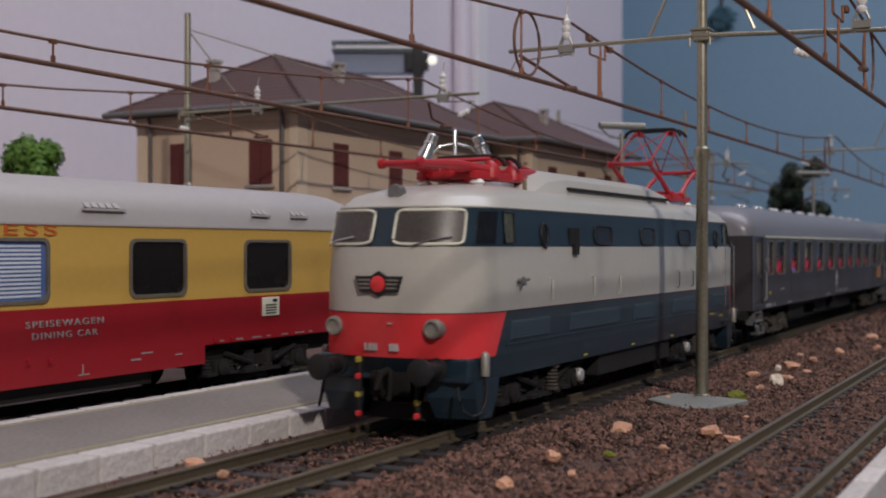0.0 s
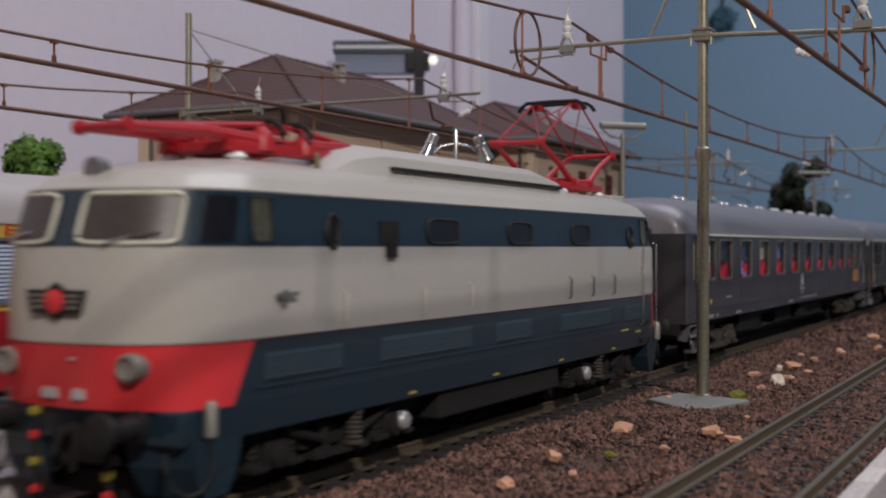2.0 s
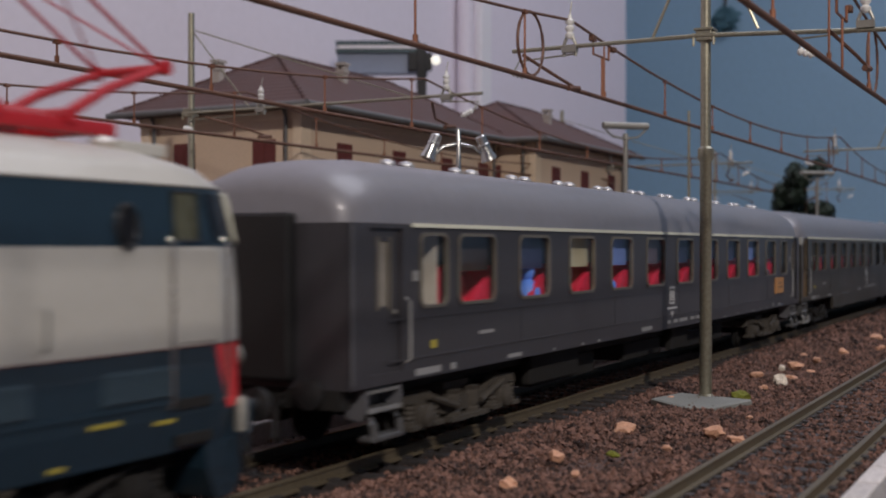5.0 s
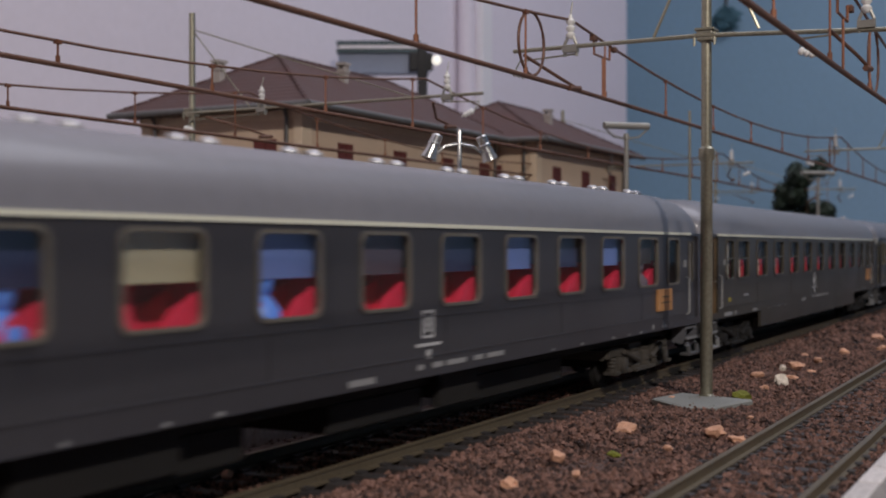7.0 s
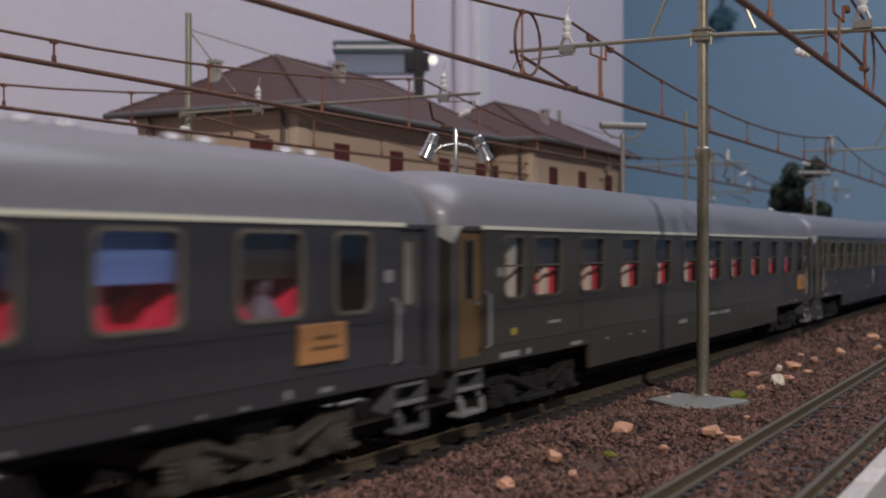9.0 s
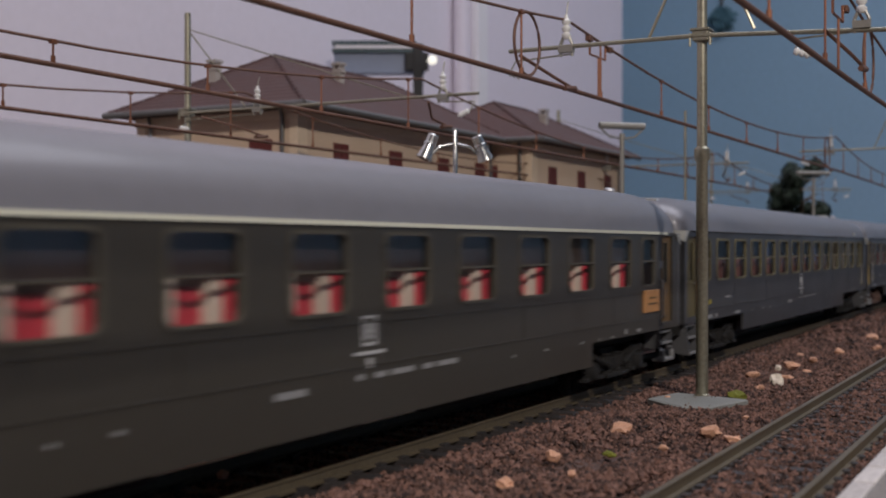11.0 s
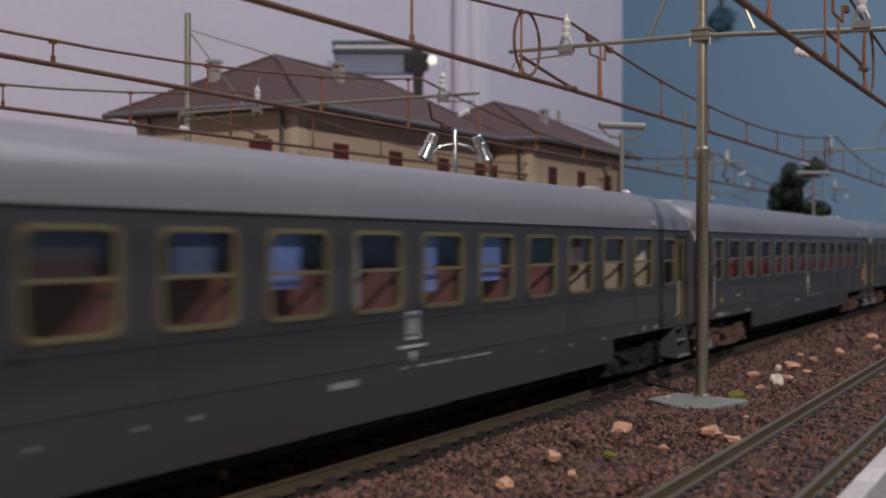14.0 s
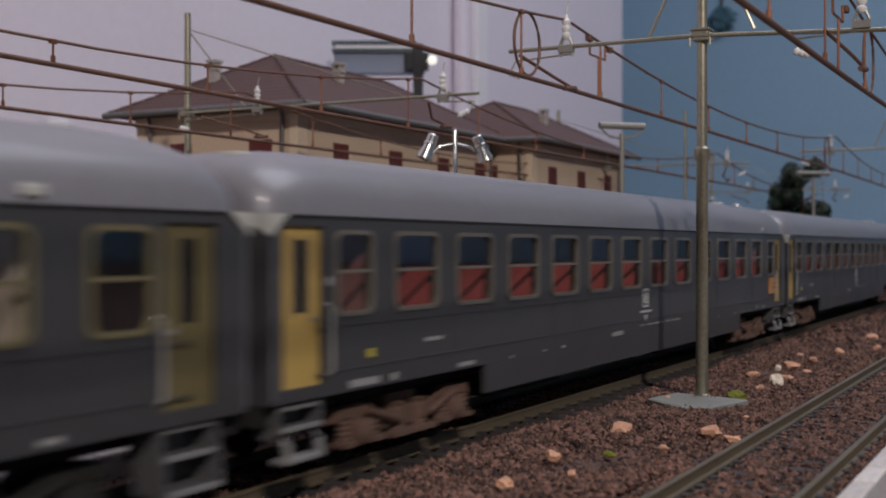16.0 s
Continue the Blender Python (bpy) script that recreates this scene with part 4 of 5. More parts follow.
def rounded(a0, a1, z0, z1, off, flip, k=.22):
    """Points round a rounded oblong on the front."""
    out = []
    for i in range(32):
        t = 2 * math.pi * i / 32
        c, s = math.cos(t), math.sin(t)
        u, v = math.copysign(abs(c) ** k, c), math.copysign(abs(s) ** k, s)
        x, y, z = nose((a0 + a1) / 2 + (a1 - a0) / 2 * u, (z0 + z1) / 2 + (z1 - z0) / 2 * v, off)
        out.append((2 * XM - x if flip else x, y, z))
    return out


def pantograph(parent, x, z, up):
    g = part("pantograph", pantograph_base(x, z), M["panto_red"], parent, "raised red pantograph" if up else "folded red pantograph", 40)
    if up:
        knee, zk, zh, head, ky = 1.90, 4.76, 5.66, .24, .46
    else:
        knee, zk, zh, head, ky = 2.6, z + .14, z + .34, .30, .3
    back = 0 if up else .42
    for e in (-1, 1):
        bm = bmesh.new()
        for s in (-1, 1):
            tube(bm, [(x + e * .45, s * .5, z + .12), (x + e * knee * .55, s * (.5 + ky) / 2, (z + .12 + zk) / 2 + (0 if up else .05)), (x + e * (knee + back * (e > 0)), s * ky, zk)], .065 if up else .095, 8, .05 if up else .055)
        tube(bm, [(x + e * (knee + back * (e > 0)), -ky - .04, zk), (x + e * (knee + back * (e > 0)), ky + .04, zk)], .05, 8)
        for s in (-1, 1):
            lathe(bm, (x + e * (knee + back * (e > 0)), s * ky, zk), (0, s, 0), [(0, .085), (.08, .085), (.09, 0)], 10)
        if not up:
            tube(bm, [(x + e * 1.3, -.42, z + .2), (x + e * 1.3, .42, z + .2)], .07, 8)
            box(bm, x + e * .45 - .12, x + e * .45 + .12, -.62, .62, z + .04, z + .2, .05)
            for q in (-1, 1):
                lathe(bm, (x + e * .45, q * .5, z), (0, 0, 1), [(0, .17), (.16, .16), (.24, .11), (.3, .05), (.31, 0)], 10)
        part("lower_arm", bm, M["panto_red"], g, "", 40)
        bm = bmesh.new()
        for s in (-1, 1):
            tube(bm, [(x + e * knee, s * ky, zk), (x + e * head, s * .42, zh)], .022 if up else .045, 6)
        tube(bm, [(x + e * knee, -ky, zk), (x + e * head, .42, zh)], .013, 6)
        tube(bm, [(x + e * knee, ky, zk), (x + e * head, -.42, zh)], .013, 6)
        part("upper_arm", bm, M["panto_red"], g, "", 40)
        bm = bmesh.new()
        tube(bm, [(x + e * head, y, zh + dz) for y, dz in ((-.72, -.13), (-.65, -.03), (-.54, .04), (0, .05), (.54, .04), (.65, -.03), (.72, -.13))], .04, 6)
        part("collector_strip", bm, M["soot"], g, "dark metal collector strip", 40)
    bm = bmesh.new()
    for s in (-1, 1):
        tube(bm, [(x - head, s * .42, zh), (x + head, s * .42, zh)], .035, 6)
        box(bm, x - .12, x + .12, s * .42 - .06, s * .42 + .06, zh - .1, zh + .03)
    part("head_frame", bm, M["panto_red"], g, "", 40)
    bm = bmesh.new()
    for e in (-1, 1):
        for s in (-1, 1):
            lathe(bm, (x + e * .95, s * .5, z - .24), (0, 0, 1), [(0, .12), (.04, .15), (.06, .09), (.09, .15), (.11, .09), (.14, .14), (.2, .08)], 12)
    part("insulator", bm, M["ceramic"], g, "white ceramic roof insulators", 40)
    return g


def pantograph_base(x, z):
    bm = bmesh.new()
    for s in (-1, 1):
        box(bm, x - 1.1, x + 1.1, s * .5 - .07, s * .5 + .07, z - .04, z + .1, .02)
    for e in (-1, 0, 1):
        box(bm, x + e * .9 - .09, x + e * .9 + .09, -.5, .5, z - .03, z + .1, .02)
    tube(bm, [(x - .45, -.6, z + .12), (x - .45, .6, z + .12)], .08, 8)
    tube(bm, [(x + .45, -.6, z + .12), (x + .45, .6, z + .12)], .08, 8)
    lathe(bm, (x - .8, .15, z + .15), (1, 0, 0), [(0, .06), (.05, .1), (.7, .1), (.75, .05), (1.2, .05)], 10)
    for s in (-1, 1):
        tube(bm, [(x - .6, s * .3, z + .14), (x + .6, s * .3, z + .14)], .045, 6)
    return bm


def locomotive():
    c = thing("locomotive", "off-white and dark blue electric locomotive with red nose", "locomotive")
    hull_band("lower_body", (.80, 1.15), M["loco_blue"], c, "dark blue lower side")
    for pair in ((24, 25), (48, 49)):
        hull_band("side_skirt", (1.15, 1.5, 1.82), M["loco_blue"], c, "dark blue lower side", lambda k: k in pair)
    hull_band("red_front", (1.15, 1.5, 1.82), M["loco_red"], c, "bright red nose band", lambda k: k < 24)
    hull_band("red_front", (1.15, 1.5, 1.82), M["loco_red"], c, "bright red tail band", lambda k: 25 < k < 48)
    hull_band("white_band", (1.82, 2.06, 2.3, 2.56, 2.82), M["loco_white"], c, "smooth off-white body band")
    hull_band("blue_band", (2.82, 3.12, 3.43), M["loco_blue"], c, "dark blue window band")
    hull_band("roof", (3.43, 3.5, 3.56, 3.62, 3.70, 3.77, 3.82, 3.86), M["loco_white"], c, "off-white rounded roof", cap=True)
    # trim lines round the body
    for z, m, r in ((1.825, M["shutter"], .009), (3.43, M["loco_white"], .02)):
        bm = bmesh.new()
        tube(bm, hull_ring(z), r, 6, closed=True)
        part("trim_line", bm, m, c, "", 50)
    # windscreens and cab windows, both ends
    for flip in (False, True):
        for a0, a1, far in ((-50, -4.5, 0), (4.5, 61, 0)):
            bm = bmesh.new()
            patch(bm, a0, a1, 2.87, 3.37, .022, flip)
            w = part("windscreen", bm, M["cab_pane"], c, "dark glossy windscreen with bright frame", 40)
            bm = bmesh.new()
            ring_frame(bm, rounded(a0, a1, 2.86, 3.38, .03, flip), .026)
            part("frame", bm, M["cream_line"], w, "pale metal frame", 60)
            bm = bmesh.new()
            q = [nose(a0 + (a1 - a0) * u, z, .06) for u, z in ((.75, 2.84), (.5, 2.92), (.2, 2.97))]
            tube(bm, [((2 * XM - x if flip else x), y, z) for x, y, z in q], .014, 5)
            part("wiper", bm, M["chrome"], w)
        for a0, a1 in ((-78, -60), (66, 82)):
            bm = bmesh.new()
            patch(bm, a0, a1, 2.88, 3.36, .02, flip)
            part("quarter_window", bm, M["dark_glass"], c, "dark curved corner window", 40)
        for s in (-1, 1):
            bm = bmesh.new()
            x0 = -16.06 if not flip else -3.22
            hw, ht = hull(2.86)[0], hull(3.37)[0]
            loft(bm, [[(x0, s * (hw + .006), 2.88), (x0 + .36, s * (hw + .006), 2.88), (x0 + .36, s * (ht + .006), 3.36), (x0, s * (ht + .006), 3.36)], [(x0, s * (hw - .1), 2.88), (x0 + .36, s * (hw - .1), 2.88), (x0 + .36, s * 1.25, 3.36), (x0, s * 1.25, 3.36)]], True, True)
            cw = part("cab_side_window", bm, M["cab_olive"], c, "greenish cab side window")
            bm = bmesh.new()
            ring_frame(bm, [(x0, s * (hw + .008), 2.88), (x0 + .36, s * (hw + .008), 2.88), (x0 + .36, s * (ht + .008), 3.36), (x0, s * (ht + .008), 3.36)], .022)
            part("gasket", bm, M["black"], cw, "", 50)
            if not flip:
                continue
            xd = -2.93
            d = boxes("cab_door", M["loco_white"], [(xd - .36, xd + .36, *sorted((s * 1.40, s * 1.462)), 1.86, 2.8)], c, "off-white cab door with handrails", .012)
            for e in (-.41, .41):
                bar("handrail", M["chrome"], [(xd + e, s * 1.47, 1.25), (xd + e, s * 1.53, 1.3), (xd + e, s * 1.53, 2.85), (xd + e, s * 1.47, 2.9)], .015, d, "thin metal handrail", 6)
            for z in (.86, 1.22):
                boxes("door_step", M["soot"], [(xd - .26, xd + .26, *sorted((s * 1.36, s * 1.452)), z, z + .1)], c, "dark recessed door step")
        fx = (lambda x: 2 * XM - x) if flip else (lambda x: x)
        sg = -1 if flip else 1
        for s in (-1, 1):
            b = put("buffer", BUFFER, c, (fx(-17.22), s * .875, 1.0), (0, 0, math.pi if flip else 0), "black round buffer")
            x, y, z = nose(s * (31 if s < 0 else 34), 1.6)
            bm = bmesh.new()
            lathe(bm, (fx(x + .12), y, z), (-sg, 0, 0), [(0, .15), (.2, .15), (.23, .14), (.24, .11), (.2, .10), (.19, 0)], 18)
            part("headlight", bm, M["lamp_metal"], c, "round grey headlight", 40)
        # winged badge, drawn plain
        bm = bmesh.new()
        bx = fx(-17.46)
        for w, h0, h1, d in ((.40, -.10, .10, .03),):
            pts = [(-.42, .12), (-.34, -.13), (-.12, -.13), (0, -.2), (.12, -.13), (.34, -.13), (.42, .12), (.14, .12), (0, .2), (-.14, .12)]
            loft(bm, [[(bx, y, 2.26 + z) for y, z in pts], [(bx - sg * d, y * .96, 2.26 + z * .96) for y, z in pts]], True, True)
        bd = part("badge", bm, M["black"], c, "dark winged badge with a red disc")
        bm = bmesh.new()
        lathe(bm, (bx - sg * .02, 0, 2.26), (-sg, 0, 0), [(0, .125), (.03, .125), (.045, .1), (.05, 0)], 20)
        part("disc", bm, M["loco_red"], bd, "red disc", 40)
        bm = bmesh.new()
        for e in (-1, 1):
            for z in (.06, 0, -.06):
                box(bm, *sorted((bx - sg * .035, bx - sg * .02)), *sorted((e * .14, e * (.34 + z * .3))), 2.26 + z - .012, 2.26 + z + .012)
        part("feathers", bm, M["lamp_metal"], bd, "thin grey bars")
        bm = bmesh.new()
        lathe(bm, (fx(-16.75), .05, 3.66), (-sg, 0, .03), [(0, .12), (.14, .13), (.17, .12), (.175, .10), (.14, 0)], 18)
        part("top_light", bm, M["lamp_dim"], c, "dark round top headlight", 40)
        boxes("number_plate", M["emblem"], [(*sorted((fx(-17.38), fx(-17.33))), y, y + w, 1.25, 1.36) for y, w in ((-.27, .03), (-.215, .03), (-.16, .03), (.10, .03), (.155, .03), (.21, .03), (.29, .015))] + [(*sorted((fx(-17.44), fx(-17.38))), -.2, -.13, 1.66, 1.68)], c, "white bars of a number")
        # buffer beam, plough, hoses
        boxes("buffer_beam", M["loco_blue"], [(*sorted((fx(-17.1), fx(-16.2))), -1.32, 1.32, .78, 1.15)], c, "", .03)
        for s in (-1, 1):
            bm = bmesh.new()
            loft(bm, [[(fx(-17.1 + k * .35), s * (.60 + k * .1), z), (fx(-16.95 + k * .3), s * (1.36 - k * .04), z), (fx(-16.2 - k * .35), s * (1.40 - k * .04), z), (fx(-16.2 - k * .35), s * .7, z)] for k, z in ((.62, .22), (.42, .34), (.12, .55), (0, .82))], True, True)
            part("corner_step", bm, M["loco_blue"], c, "dark blue corner step")
        bm = bmesh.new()
        loft(bm, [[(fx(-16.65), -.9, z), (fx(-16.8), 0, z), (fx(-16.65), .9, z), (fx(-16.5), .9, z), (fx(-16.5), -.9, z)] for z in (.14, .4)], True, True)
        part("plough", bm, M["soot"], c, "black rail guard")
        bm = bmesh.new()
        tube(bm, [(fx(-17.1), 0, .95), (fx(-17.45), 0, .9), (fx(-17.5), 0, .7), (fx(-17.35), 0, .6)], .06, 8)
        box(bm, *sorted((fx(-17.15), fx(-17.1))), -.35, .35, .55, 1.12, .02)
        tube(bm, [(fx(-17.3), -.12, .95), (fx(-17.36), -.12, .5)], .04, 6)
        tube(bm, [(fx(-17.3), .12, .95), (fx(-17.36), .12, .5)], .04, 6)
        part("coupling", bm, M["soot"], c, "black coupling hook", 40)
        for y, ztop, fittings in ((.42, 1.12, (("y", 1.1), ("r", .85), ("y", .57), ("r", .28))), (-.6, .95, (("y", .5), ("r", .3)))):
            h = bar("brake_hose", M["black"], [(fx(-17.15), y, ztop), (fx(-17.30), y, ztop - .06), (fx(-17.36), y, .55), (fx(-17.30), y, .24)], .04, c, "black rubber hose")
            for kind, z in fittings:
                boxes("hose_cock", M["yellow_mark"] if kind == "y" else M["loco_red"], [(*sorted((fx(-17.42), fx(-17.30))), y - .035, y + .035, z - .045, z + .045)], h, "yellow cock" if kind == "y" else "red end cap", .02)
        for s in (-1, 1):
            bm = bmesh.new()
            lathe(bm, (fx(-16.75), s * 1.43, .85), (0, 0, 1), [(0, .03), (.03, .07), (.34, .07), (.38, .05), (.4, 0)], 10)
            hc = part("heating_cable", bm, M["lamp_metal"], c, "grey cable socket with black loop", 40)
            bar("cable_loop", M["black"], [(fx(x), s * y, z) for x, y, z in ((-16.75, 1.43, .86), (-16.74, 1.46, .68), (-16.78, 1.46, .48), (-16.9, 1.43, .34), (-17.04, 1.36, .30), (-17.14, 1.28, .38), (-17.18, 1.22, .54), (-17.17, 1.18, .74))], .022, hc, "black cable loop")
    # body sides
    for s in (-1, 1):
        yy = lambda d, z=2.0: s * (hull(z)[0] + d)
        for x, w in ((-11.7, .92), (-9.1, .88), (-6.5, .85), (-13.55, .6)):
            if w < .7:
                continue
            bm = bmesh.new()
            z0, z1 = 2.86, 3.20
            pts = [(x + math.copysign(abs(math.cos(t)) ** .45, math.cos(t)) * w / 2, (z0 + z1) / 2 + math.copysign(abs(math.sin(t)) ** .45, math.sin(t)) * (z1 - z0) / 2) for t in (2 * math.pi * i / 24 for i in range(24))]
            loft(bm, [[(px, yy(.014, pz), pz) for px, pz in pts], [(px, yy(-.04, pz), pz) for px, pz in pts]], True, True)
            win = part("side_window", bm, M["dark_glass"], c, "dark rounded engine room window")
            bm = bmesh.new()
            ring_frame(bm, [(px, yy(.014, pz), pz) for px, pz in pts], .022)
            part("gasket", bm, M["black"], win, "", 50)
        for x in (-14.5, 2 * XM + 15.05):
            bm = bmesh.new()
            pts = [(x + .13 * math.cos(t), 3.01 + .2 * math.sin(t)) for t in (2 * math.pi * i / 20 for i in range(20))]
            loft(bm, [[(px, yy(.014, pz), pz) for px, pz in pts], [(px, yy(-.04, pz), pz) for px, pz in pts]], True, True)
            port = part("porthole", bm, M["dark_glass"], c, "small oval porthole")
            bm = bmesh.new()
            ring_frame(bm, [(px, yy(.014, pz), pz) for px, pz in pts], .03)
            part("gasket", bm, M["black"], port, "", 50)
        boxes("vent_box", M["soot"], [(-13.4, -12.95, *sorted((yy(.03, 3.1), yy(-.03, 3.1))), 2.86, 3.15), (-13.28, -13.06, *sorted((yy(.04), yy(-.03))), 2.68, 2.86)], c, "small dark vent box")
        for i, x in enumerate((-14.3, -12.35, -10.94, -7.1, -6.02, -4.9)):
            bar("grab_iron", M["cream_line"] if i < 3 else M["lamp_dim"], [(x, yy(0), 1.92), (x, yy(.05), 1.95), (x, yy(.05), 2.26), (x, yy(0), 2.3)], .015, c, "small upright grab iron", 6)
        for x0, x1 in ((-15.85, -14.3), (-13.4, -10.85), (-10.0, -8.7), (-7.45, -5.05), (-4.2, -3.2)):
            bm = bmesh.new()
            box(bm, x0, x1, *sorted((yy(.012, 1.5), yy(-.02, 1.5))), 1.36, 1.66, .006)
            pan = part("grille", bm, M["loco_panel"], c, "faded blue ventilation grille")
            boxes("slats", M["loco_panel"], [(x0 + .03, x1 - .03, *sorted((yy(.024, 1.5), yy(.01, 1.5))), 1.38 + .045 * i, 1.405 + .045 * i) for i in range(6)], pan)
        boxes("rib", M["loco_blue"], [(-16.0, -2.9, *sorted((yy(.018, 1.3), yy(-.02, 1.3))), 1.28, 1.31)], c)
        for x0, x1, z in [(-12.6 + 2.6 * i, -12.42 + 2.6 * i, .85) for i in range(4)] + [(-4.35, -3.95, 1.17), (-3.5, -3.2, 1.1)]:
            boxes("jacking_mark", M["yellow_mark"], [(x0, x1, *sorted((yy(.012, z), yy(-.02, z))), z, z + .035)], c, "small yellow mark")
        bm = bmesh.new()
        lathe(bm, (-15.6, s * 1.44, 2.28), (0, s, 0), [(0, .04), (.06, .04), (.09, .07), (.11, .07), (.12, 0)], 12)
        tube(bm, [(-15.7, s * 1.5, 2.28), (-15.35, s * 1.53, 2.30)], .025, 6)
        part("horn", bm, M["lamp_dim"], c, "small grey side fitting", 40)
    # raised middle of the roof
    bm = bmesh.new()
    rings = []
    for x, h in ((-13.9, .02), (-13.2, .34), (-12.4, .46), (-7.2, .46), (-6.4, .36), (-5.6, .02)):
        rings.append([(x, y, 3.72 + z) for y, z in ((-1.02, 0), (-.92, h * .72), (-.7, h), (0, h * 1.12 + .06), (.7, h), (.92, h * .72), (1.02, 0))])
    loft(bm, rings)
    rh = part("roof_hatch", bm, M["loco_white"], c, "raised off-white roof hatch", 30)
    for s in (-1, 1):
        boxes("air_slot", M["soot"], [(-12.4, -6.4, *sorted((s * .93, s * 1.04)), 3.86, 3.91)], rh, "long dark air intake slot")
        for x in (-11.4, -6.5):
            boxes("lifting_eye", M["loco_white"], [(x, x + .5, *sorted((s * 1.0, s * 1.16)), 3.58, 3.68)], rh, "", .03)
    boxes("roof_board", M["loco_white"], [(-3.45, -2.75, -.92, -.55, 3.74, 3.87)], c, "narrow off-white roof board", .02)
    pantograph(c, -14.2, 3.98, False)
    pantograph(c, -4.2, 3.98, True)
    bm = bmesh.new()
    lathe(bm, (-13.9, -.8, 3.66), (0, 0, 1), [(0, .04), (.3, .04), (.32, .03), (.36, 0)], 10)
    part("roof_bolt", bm, M["olive"], c, "small brass roof post", 40)
    # running gear
    boxes("underframe", M["soot"], [(-16.3, -2.5, -1.0, 1.0, .55, .85), (-11.6, -7.2, -1.3, 1.3, .38, .82)], c, "black underframe box", .04)
    bogie(c, -14.0, M["soot"], 2.6)
    bogie(c, -4.8, M["soot"], 2.6)
    for s in (-1, 1):
        for x in (-12.6, -5.9):
            bm = bmesh.new()
            lathe(bm, (x, s * 1.22, .5), (0, s, 0), [(0, .12), (.1, .13), (.14, .1), (.16, 0)], 12)
            part("sand_pipe_cap", bm, M["handrail"], c, "pale round cap", 40)
        for x in (-13.75, -5.2):
            bm = bmesh.new()
            lathe(bm, (x, s * 1.24, .36), (0, 0, 1), [(0, .13), (.04, .13)] + [(.05 + .03 * i, .115 if i % 2 else .085) for i in range(11)] + [(.38, .13), (.42, .13)], 12)
            part("coil_spring", bm, M["bogie_grey"], c, "dusty grey coil spring of the bogie", 40)
    return c


# ---- coaches ----
def steps(c, u, s, label):
    """The entrance steps under a coach door: closed treads between cheeks, or a cheek with a hanging stirrup."""
    Y = lambda a, b: sorted((s * a, s * b))
    closed = label.startswith("green")
    slate = label.startswith("slate")
    bm = bmesh.new()
    for e in (-1, 1):
        xa, xb = sorted((u + e * .44, u + e * .40))
        prof = [(1.36, 1.19), (1.05, 1.19), (1.05, .38), (1.44, .34), (1.46, .44)] if closed else [(1.36, 1.19), (1.05, 1.19), (1.05, .66), (1.30, .62), (1.38, .80)]
        loft(bm, [[(x, s * y, z) for y, z in prof] for x in (xa, xb)], True, True)
    box(bm, u - .40, u + .40, *Y(1.08, 1.05), .44 if closed else .66, 1.16)
    st = part("step_board", bm, M["post"] if slate else M["cheek"], c, "grey entrance steps under the door")
    for z, y in ((1.0, 1.34), (.72, 1.38), (.38, 1.46)) if closed else ((.98, 1.34), (.74, 1.38)):
        boxes("tread", M["cheek"], [(u - .40, u + .40, *Y(y - .01, 1.08), z - .02, z + .025)], st)
        boxes("tread_edge", M["step_grey"], [(u - .41, u + .41, *Y(y + .015, y - .012), z - .028, z + .034)], st, "worn pale step edge", .008)
    if not closed:
        bm = bmesh.new()
        for e in (-1, 1):
            tube(bm, [(u + e * .30, s * 1.30, .74), (u + e * .32, s * 1.40, .58), (u + e * .32, s * 1.42, .40)], .055, 8)
        box(bm, u - .38, u + .38, *Y(1.46, 1.22), .355, .425, .02)
        part("step_stirrup", bm, M["cheek"] if slate else M["step_grey"], st, "pale grey hanging lowest step", 40)


